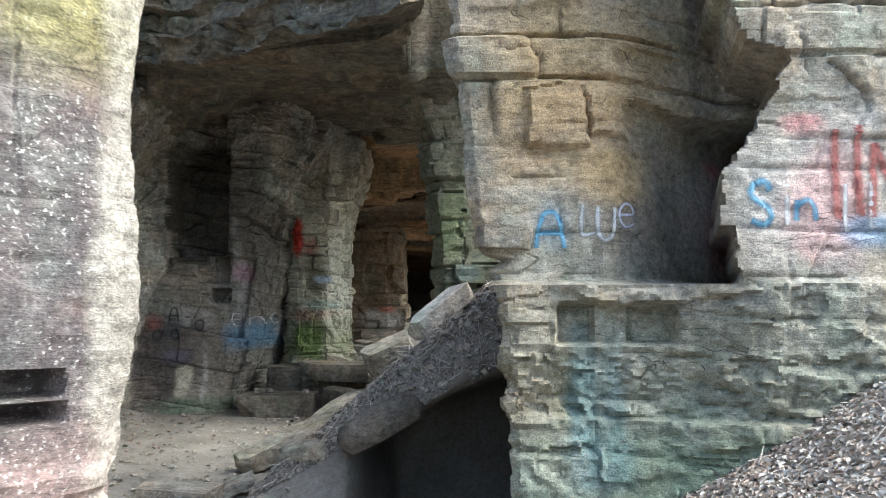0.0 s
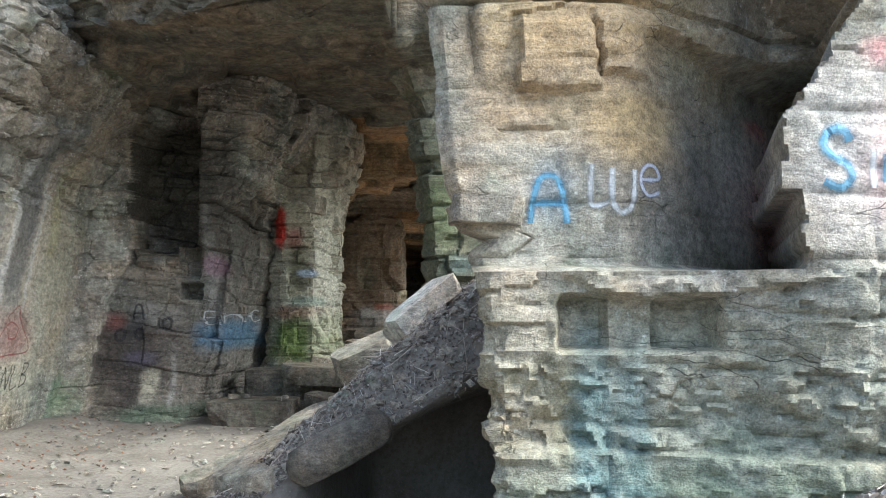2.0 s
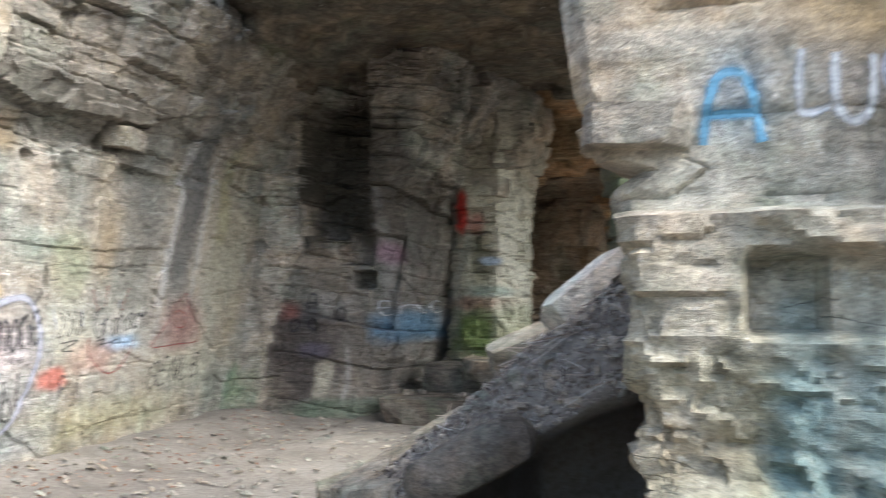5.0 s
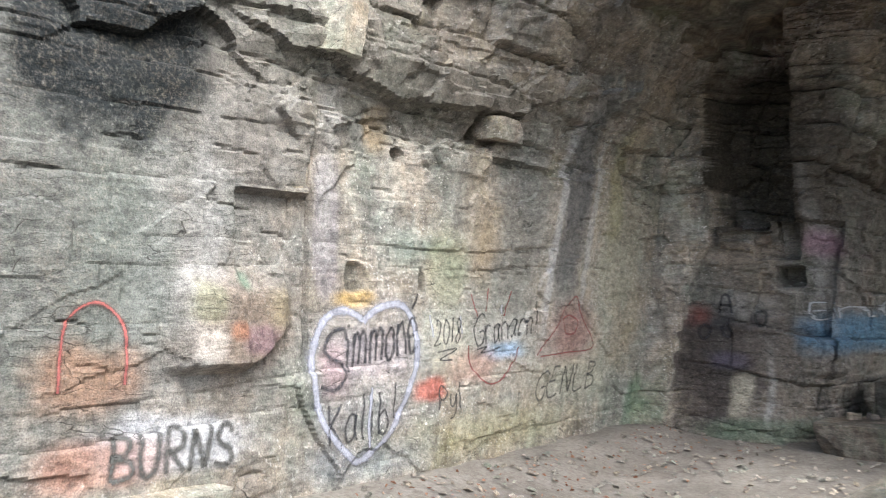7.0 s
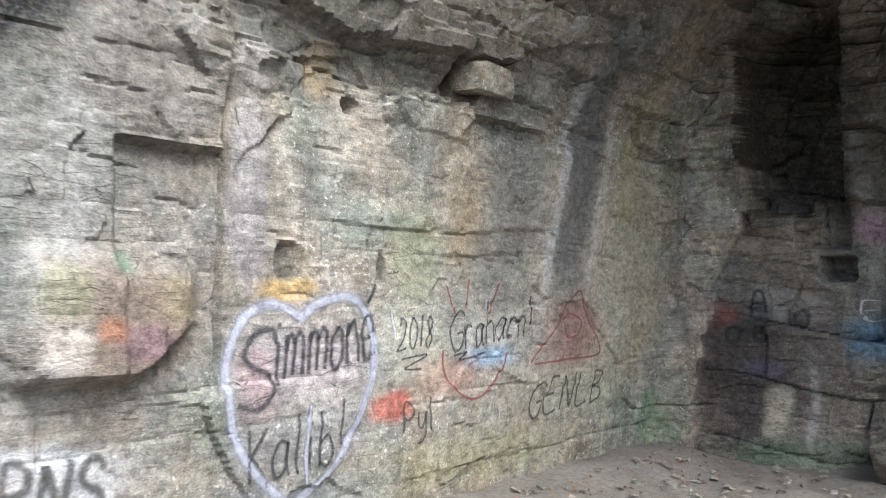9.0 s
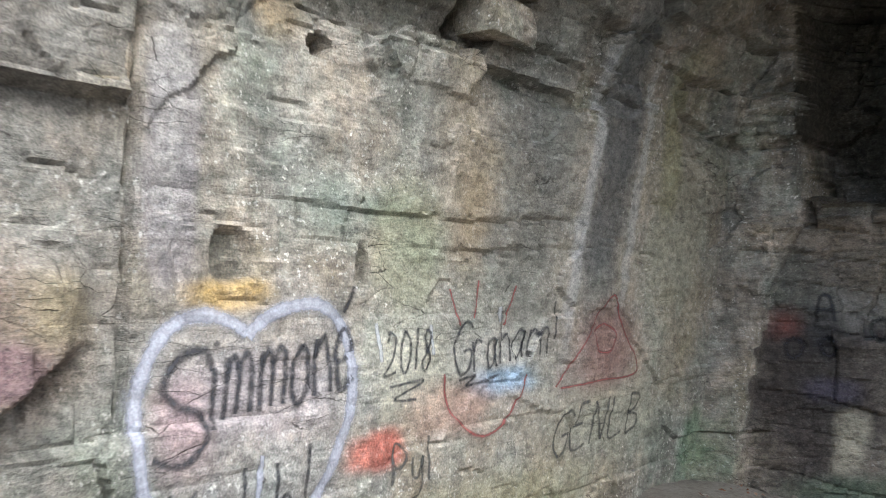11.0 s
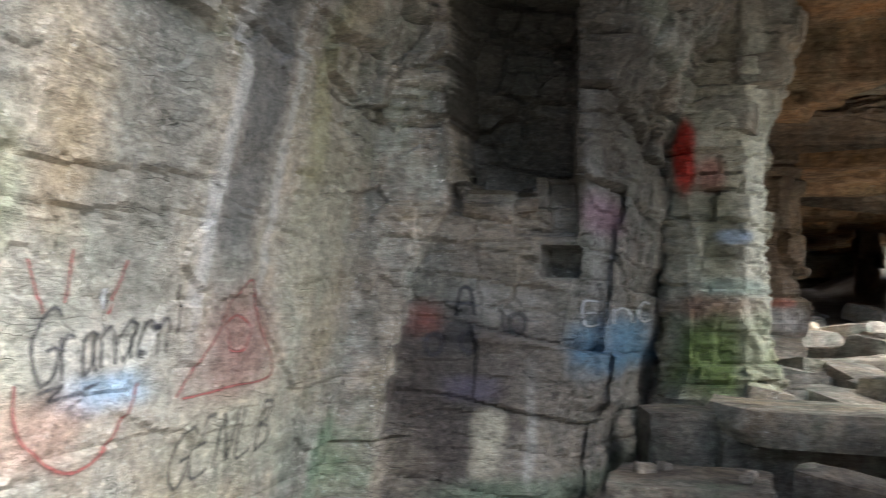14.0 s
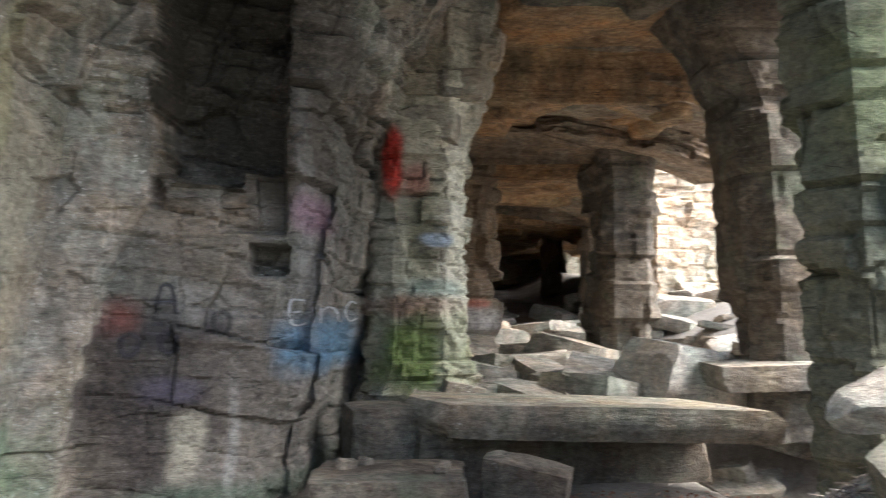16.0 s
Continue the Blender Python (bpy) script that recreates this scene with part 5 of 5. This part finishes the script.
# sprayed letters as the strokes of the can, each in a box one wide and one high
GLYPHS = {
    "A": (((0.0, 0.0), (0.1, 0.55), (0.3, 0.95), (0.7, 0.95), (0.9, 0.55), (1.0, 0.0)), ((0.1, 0.42), (0.9, 0.42))),
    "B": (((0.1, 0.0), (0.15, 1.0)), ((0.15, 1.0), (0.8, 0.9), (0.7, 0.6), (0.15, 0.52), (0.85, 0.4), (0.9, 0.1), (0.1, 0.0))),
    "C": (((0.9, 0.9), (0.5, 1.0), (0.1, 0.6), (0.15, 0.2), (0.5, 0.0), (0.95, 0.15)),),
    "E": (((0.9, 1.0), (0.1, 0.95), (0.1, 0.0), (0.9, 0.02)), ((0.1, 0.5), (0.7, 0.52))),
    "G": (((0.95, 0.85), (0.6, 1.0), (0.15, 0.75), (0.02, 0.35), (0.35, 0.0), (0.8, 0.1), (0.95, 0.42), (0.5, 0.42)),),
    "I": (((0.2, 0.95), (0.85, 0.98)), ((0.5, 0.95), (0.45, 0.03)), ((0.15, 0.0), (0.8, 0.04))),
    "K": (((0.1, 1.0), (0.15, 0.0)), ((0.95, 1.0), (0.2, 0.48)), ((0.2, 0.48), (0.55, 0.3), (1.1, -0.15))),
    "L": (((0.1, 1.0), (0.1, 0.02), (0.9, 0.05)),),
    "M": (((0.05, 0.0), (0.15, 1.0)), ((0.15, 1.0), (0.5, 0.3)), ((0.5, 0.3), (0.85, 1.0)), ((0.85, 1.0), (0.95, 0.0))),
    "N": (((0.05, 0.0), (0.15, 1.0)), ((0.15, 1.0), (0.8, 0.02)), ((0.8, 0.02), (0.95, 1.05))),
    "O": (((0.5, 1.0), (0.1, 0.75), (0.1, 0.25), (0.5, 0.0), (0.9, 0.25), (0.9, 0.75), (0.5, 1.0)),),
    "P": (((0.1, 0.0), (0.15, 1.0), (0.7, 0.95), (0.85, 0.7), (0.6, 0.45), (0.15, 0.45)),),
    "R": (((0.1, 0.0), (0.12, 1.0), (0.75, 0.95), (0.8, 0.6), (0.15, 0.5)), ((0.3, 0.5), (0.95, 0.0))),
    "S": (((0.92, 0.80), (0.75, 1.0), (0.35, 0.98), (0.12, 0.74), (0.4, 0.54), (0.8, 0.42), (0.92, 0.18), (0.6, 0.0), (0.1, 0.1)),),
    "U": (((0.1, 1.0), (0.1, 0.3), (0.4, 0.0), (0.8, 0.2), (0.9, 1.0)),),
    "a": (((0.9, 0.62), (0.4, 0.68), (0.08, 0.35), (0.3, 0.0), (0.75, 0.15), (0.88, 0.65)), ((0.88, 0.65), (0.85, 0.2), (1.0, 0.0))),
    "b": (((0.15, 1.1), (0.12, 0.0)), ((0.12, 0.1), (0.5, -0.02), (0.9, 0.25), (0.6, 0.6), (0.15, 0.45))),
    "e": (((0.1, 0.35), (0.85, 0.42), (0.7, 0.68), (0.3, 0.68), (0.05, 0.35), (0.35, 0.0), (0.9, 0.1)),),
    "\u00e9": (((0.1, 0.35), (0.85, 0.42), (0.7, 0.72), (0.3, 0.7), (0.05, 0.35), (0.35, 0.0), (1.0, 0.12)), ((0.35, 0.95), (0.85, 1.25))),
    "h": (((0.12, 1.15), (0.1, 0.0)), ((0.12, 0.4), (0.5, 0.68), (0.82, 0.45), (0.85, 0.0))),
    "i": (((0.5, 0.66), (0.5, 0.0)), ((0.38, 0.90), (0.62, 0.95))),
    "l": (((0.45, 1.15), (0.4, 0.1), (0.65, 0.0)),),
    "m": (((0.08, 0.0), (0.1, 0.68)), ((0.1, 0.5), (0.3, 0.68), (0.48, 0.5), (0.48, 0.02)), ((0.48, 0.5), (0.7, 0.68), (0.9, 0.5), (0.92, 0.0))),
    "n": (((0.1, 0.0), (0.12, 0.68)), ((0.12, 0.45), (0.5, 0.7), (0.85, 0.45), (0.9, 0.0))),
    "o": (((0.5, 0.7), (0.1, 0.5), (0.12, 0.15), (0.5, 0.0), (0.9, 0.2), (0.88, 0.55), (0.5, 0.7)),),
    "r": (((0.12, 0.68), (0.15, 0.0)), ((0.15, 0.45), (0.5, 0.7), (0.9, 0.62))),
    "u": (((0.1, 0.68), (0.12, 0.15), (0.5, 0.0), (0.85, 0.2)), ((0.88, 0.68), (0.92, 0.0))),
    "y": (((0.1, 0.68), (0.2, 0.2), (0.6, 0.15), (0.85, 0.68)), ((0.85, 0.68), (0.85, -0.3), (0.4, -0.45))),
    "!": (((0.6, 1.25), (0.45, 0.3)), ((0.42, 0.05), (0.48, 0.0))),
    "0": (((0.5, 1.0), (0.12, 0.7), (0.15, 0.2), (0.5, 0.0), (0.85, 0.25), (0.85, 0.75), (0.5, 1.0)),),
    "1": (((0.5, 1.0), (0.45, 0.0)),),
    "2": (((0.05, 0.75), (0.4, 1.0), (0.8, 0.8), (0.6, 0.4), (0.0, 0.0), (0.95, 0.05)),),
    "8": (((0.85, 0.85), (0.5, 1.0), (0.2, 0.8), (0.5, 0.52), (0.85, 0.22), (0.5, 0.0), (0.12, 0.22), (0.5, 0.52), (0.85, 0.85)),),
}
NARROW = {"i": 0.5, "l": 0.5, "1": 0.5, "!": 0.55, "I": 0.7, "m": 1.45, "M": 1.3, "r": 0.8}


def letters(text, at, height, width, slant, rise, bold, facing):
    """A sprayed word upright on a wall that faces +x or -y, from its lower left corner."""
    r = np.random.RandomState(sum(map(ord, text)) + int(at[1] * 10))
    advance = [NARROW.get(ch, 1.0) for ch in text]
    unit = width / (sum(advance) + 0.18 * (len(text) - 1))
    parts, x = [], 0.0
    for ch, adv in zip(text, advance):
        drop = r.uniform(-0.05, 0.05) * height
        for line in GLYPHS[ch]:
            pts = []
            for a, b in line:
                p, q = x + a * adv * unit, b * height + drop
                pts.append(((at[1] if facing == "east" else at[0]) + p + slant * q, at[2] + q + rise * p))
            parts.append(stroke(pts, bold, facing, at[0] if facing == "east" else at[1]))
        x += (adv + 0.18) * unit
    bm = bmesh.new()
    for me in parts:
        bm.from_mesh(me)
        bpy.data.meshes.remove(me)
    me = bpy.data.meshes.new("letters")
    bm.to_mesh(me)
    bm.free()
    return me


def stroke(points, width, facing, depth):
    """A sprayed line through a few points (along, up), smoothed, with uneven width."""
    pts = [Vector(p) for p in points]
    line = []
    for k in range(len(pts) - 1):
        p0, p1, p2, p3 = pts[max(k - 1, 0)], pts[k], pts[k + 1], pts[min(k + 2, len(pts) - 1)]
        for j in range(8):
            t = j / 8
            line.append(0.5 * ((2 * p1) + (p2 - p0) * t + (2 * p0 - 5 * p1 + 4 * p2 - p3) * t * t + (3 * p1 - p0 - 3 * p2 + p3) * t ** 3))
    line.append(pts[-1])
    verts, faces = [], []
    for k, p in enumerate(line):
        d = line[min(k + 1, len(line) - 1)] - line[max(k - 1, 0)]
        n = Vector((-d.y, d.x)).normalized() * width * (0.62 + 0.15 * noise.noise((k * 0.4, depth, width * 50)))
        for q in (p + n, p, p - n):
            verts.append((depth, q.x, q.y) if facing == "east" else (q.x, depth, q.y))
        if k:
            faces += [(3 * k - 3, 3 * k - 2, 3 * k + 1, 3 * k), (3 * k - 2, 3 * k - 1, 3 * k + 2, 3 * k + 1)]
    me = bpy.data.meshes.new("stroke")
    me.from_pydata(verts, [], faces)
    rim = me.attributes.new("rim", "FLOAT", "POINT")
    rim.data.foreach_set("value", [0.0 if k % 3 == 1 else 1.0 for k in range(len(verts))])
    return me


def tree_of(ob):
    me = ob.data
    return BVHTree.FromPolygons([v.co[:] for v in me.vertices], [p.vertices[:] for p in me.polygons if len(p.vertices) == 4])


west_tree, front_tree = tree_of(wall_west), tree_of(front_wall)
WESTWARD, NORTHWARD = Vector((-1, 0, 0)), Vector((0, 1, 0))
for text, y, z, h, w, slant, rise, bold, mat, label in (
        ("S", 7.54, 0.86, 0.42, 0.26, 0.15, 0.1, 0.040, BLACK, "large black sprayed initial"), ("immon\u00e9", 7.80, 0.98, 0.36, 0.74, 0.06, 0.17, 0.034, BLACK, "black sprayed name inside the heart"),
        ("Kalib!", 7.62, 0.48, 0.28, 0.70, 0.05, 0.05, 0.026, BLACK, "black sprayed name in the heart"), ("2018", 8.72, 1.14, 0.20, 0.33, 0.12, 0.05, 0.020, BLACK, "black sprayed year"),
        ("G", 9.22, 1.10, 0.27, 0.15, 0.05, 0.1, 0.022, BLACK, "black sprayed initial"), ("raham!", 9.37, 1.12, 0.23, 0.76, 0.05, 0.12, 0.022, BLACK, "black sprayed name with exclamation mark"), ("GENLB", 10.20, 0.56, 0.27, 1.05, 0.05, 0.07, 0.026, FADED, "thin faded black capitals"),
        ("BURNS", 6.04, 0.45, 0.25, 0.80, 0.10, 0.0, 0.048, FADED, "grey capitals on a white sprayed field"), ("Pyl", 8.80, 0.62, 0.18, 0.28, 0.05, 0.0, 0.022, FADED, "faint grey scribble")):
    drape("graffiti", letters(text, (-3.6, y, z), h, w, slant, rise, bold, "east"), west_tree, WESTWARD, mat, wall_west, label)
for pts, width, mat, label in (
        (((7.99, 1.35), (7.82, 1.42), (7.64, 1.37), (7.53, 1.18), (7.52, 0.88), (7.60, 0.62), (7.78, 0.42), (7.93, 0.32), (8.08, 0.38), (8.30, 0.56), (8.46, 0.82), (8.54, 1.08), (8.50, 1.34), (8.36, 1.46), (8.18, 1.45), (8.05, 1.39), (7.99, 1.33)), 0.075, PALE, "pale lavender sprayed heart outline"),
        (((8.05, 0.85), (8.02, 0.6), (8.03, 0.4)), 0.04, PALE, "pale paint run"), (((8.76, 1.08), (9.0, 1.10), (8.80, 1.02), (8.95, 1.01)), 0.018, BLACK, "black underline flourish"),
        (((9.27, 1.08), (9.40, 1.10), (9.34, 1.05), (9.62, 1.09)), 0.022, BLACK, "black scribbled line"),
        (((10.15, 0.99), (10.45, 1.25), (10.72, 1.54), (10.95, 1.28), (11.15, 1.03), (10.7, 1.0), (10.2, 0.98)), 0.018, RED, "thin red sprayed triangle"),
        (((10.68, 1.36), (10.82, 1.30), (10.76, 1.18), (10.60, 1.20), (10.58, 1.32), (10.68, 1.36)), 0.02, RED, "thin red sprayed ring"),
        (((9.15, 1.12), (9.22, 0.92), (9.45, 0.78), (9.70, 0.86), (9.86, 1.08)), 0.022, RED, "red sprayed arc"), (((9.20, 1.55), (9.27, 1.36)), 0.018, RED, "red ray"), (((9.42, 1.60), (9.38, 1.40)), 0.018, RED, "red ray"), (((9.75, 1.58), (9.66, 1.36)), 0.02, RED, "red ray"),
        (((8.70, 1.20), (8.69, 1.38)), 0.03, WHITE, "white dash"), (((9.06, 1.22), (9.05, 1.37)), 0.03, WHITE, "white dash"), (((9.60, 1.46), (9.62, 1.38)), 0.05, WHITE, "white dab"),
        (((5.75, 0.98), (5.78, 1.35), (5.95, 1.48), (6.12, 1.35), (6.14, 1.0)), 0.03, RED, "faded red arch line")):
    drape("graffiti", stroke(pts, width, "east", -3.6), west_tree, WESTWARD, mat, wall_west, label)
for text, x, z, h, w, bold, mat, label in (("EinC", -3.17, 1.30, 0.17, 0.40, 0.026, WHITE, "white sprayed word on blue"), ("A", -4.02, 1.36, 0.20, 0.13, 0.035, BLACK, "black letter"), ("O", -4.22, 1.08, 0.15, 0.13, 0.05, BLACK, "black letter"), ("O", -3.98, 1.10, 0.14, 0.13, 0.05, BLACK, "black letter"), ("O", -3.66, 1.22, 0.16, 0.12, 0.04, FADED, "faded letter")):
    drape("graffiti", letters(text, (x, 11.5, z), h, w, 0.0, 0.02, bold, "south"), west_tree, NORTHWARD, mat, wall_west, label)
for text, x, z, h, w, bold, mat, label in (("A", 0.57, 1.90, 0.22, 0.17, 0.042, BLUE, "blue sprayed letter"), ("L", 0.84, 1.98, 0.18, 0.10, 0.03, WHITE, "white sprayed letter"), ("U", 0.93, 1.94, 0.20, 0.14, 0.035, WHITE, "white sprayed letter"), ("e", 1.08, 2.02, 0.20, 0.13, 0.026, PALE, "faint sprayed letter"),
                                           ("S", 1.70, 1.98, 0.24, 0.14, 0.05, BLUE, "bright blue sprayed letter"), ("i", 1.88, 1.99, 0.24, 0.08, 0.034, WHITE, "white sprayed letter"), ("n", 1.96, 2.0, 0.17, 0.13, 0.04, BLUE, "blue sprayed letter"), ("ll", 2.16, 2.06, 0.42, 0.22, 0.06, RED, "red sprayed strokes"), ("M", 2.38, 2.03, 0.42, 0.30, 0.06, RED, "red sprayed strokes"), ("ll", 2.2, 1.97, 0.22, 0.25, 0.03, WHITE, "white sprayed strokes")):
    drape("graffiti", letters(text, (x, 4.0, z), h, w, 0.0, 0.0, bold, "south"), front_tree, NORTHWARD, mat, front_wall, label)


# ---- litter ----
def scatter(name, count, place, make, mat, label, category):
    verts, faces = [], []
    r = np.random.RandomState(len(name) * 17 + count)
    spots = np.array([place(r) for _ in range(count)])
    heights = ground_height(spots[:, 0], spots[:, 1])
    gx = (ground_height(spots[:, 0] + 0.03, spots[:, 1]) - heights) / 0.03
    gy = (ground_height(spots[:, 0], spots[:, 1] + 0.03) - heights) / 0.03
    for (x, y), z, sx, sy in zip(spots, heights, gx, gy):
        v, f = make(r)
        lie = Vector((0, 0, 1)).rotation_difference(Vector((-sx, -sy, 1))).to_matrix()
        rot = lie @ Euler((r.uniform(-0.4, 0.4), r.uniform(-0.4, 0.4), r.uniform(0, 6.28))).to_matrix()
        o = len(verts)
        place_at = Vector((x, y, z + 0.016))
        verts += [(rot @ Vector(p)) + place_at for p in v]
        faces += [tuple(i + o for i in q) for q in f]
    return tagged(new(name, mesh_of(name, verts, faces, mat)), label, category, kind="stuff")


def leaf(r):
    l, w, c = r.uniform(0.008, 0.028), r.uniform(0.005, 0.015), r.uniform(-0.012, 0.02)
    return [(-l, 0, 0), (-l * 0.3, w, c), (l * 0.5, w * 0.8, c), (l, 0, c * 0.6), (l * 0.5, -w * 0.8, c), (-l * 0.3, -w, c), (0, 0, 0)], [(0, 6, 1), (6, 2, 1), (6, 3, 2), (6, 4, 3), (6, 5, 4), (0, 5, 6)]


def crumb(r):
    l, w, c = r.uniform(0.006, 0.022), r.uniform(0.004, 0.011), r.uniform(0.003, 0.014)
    return [(-l, 0, 0), (0, w, 0), (l, 0.2 * w, 0), (0.2 * l, -w, 0), (0.1 * l, 0, c)], [(0, 4, 1), (1, 4, 2), (2, 4, 3), (3, 4, 0)]


def twig(r):
    l, b, w = r.uniform(0.04, 0.17), r.uniform(-0.03, 0.03), r.uniform(0.0015, 0.0035)
    return [(-l, 0, -w), (-l, 0, w), (-l, w, 0), (0, b, -w), (0, b, w), (0, b + w, 0), (l, 0, -w), (l, 0, w), (l, w, 0)], [(0, 3, 4, 1), (1, 4, 5, 2), (2, 5, 3, 0), (3, 6, 7, 4), (4, 7, 8, 5), (5, 8, 6, 3)]


def chip(r):
    a, b, c = r.uniform(0.012, 0.05), r.uniform(0.012, 0.04), r.uniform(0.006, 0.02)
    return [(-a, -b * 0.6, 0), (a * 0.8, -b, 0), (a, b * 0.7, 0), (-a * 0.7, b, 0), (-a * 0.6, -b * 0.3, c), (a * 0.5, -b * 0.6, c), (a * 0.6, b * 0.4, c * 0.8), (-a * 0.4, b * 0.6, c)], [(4, 5, 6, 7), (0, 1, 5, 4), (1, 2, 6, 5), (2, 3, 7, 6), (3, 0, 4, 7)]


def on_bank(r):
    return 0.7 + abs(r.normal(0, 1.1)), r.uniform(1.6, 5.0)


def on_talus(r):
    return r.uniform(-1.5, 0.9), r.uniform(6.64, 10.2)


def on_floor(r):
    x, y = r.uniform(-4.5, 0.2), r.uniform(4.2, 12.4)
    return (x - 2.0, y) if x > -0.8 and 5.6 < y < 6.7 else (x, y)


def wall_foot(r):
    return -4.45 + abs(r.normal(0, 0.6)), r.uniform(6, 12.2)


scatter("leaf_litter", 24000, on_bank, leaf, LEAF, "pale dry fallen leaves on the bank", "leaves")
scatter("leaf_litter", 26000, on_talus, crumb, DEBRIS, "dark leaf mould and bark crumbs on the talus", "leaves")
scatter("leaf_litter", 1500, on_talus, leaf, DEBRIS, "dull dry leaves on the talus", "leaves")
scatter("leaf_litter", 300, wall_foot, leaf, RUSSET, "brown leaves along the foot of the wall", "leaves")
scatter("leaf_litter", 700, lambda r: (r.uniform(-2.0, 0.6), r.uniform(12.2, 13.5)), leaf, RUSSET, "russet leaves between the blocks", "leaves")
scatter("twigs", 2200, on_talus, twig, LEAF, "thin dry twigs on the talus", "twigs")
scatter("twigs", 350, on_bank, twig, LEAF, "thin dry twigs on the leaf bank", "twigs")
scatter("stone_chips", 1800, on_talus, chip, ROCK_SLAB, "small sandstone chips on the talus", "gravel")
scatter("stone_chips", 1100, on_floor, chip, ROCK_SLAB, "small sandstone chips on the soil", "gravel")
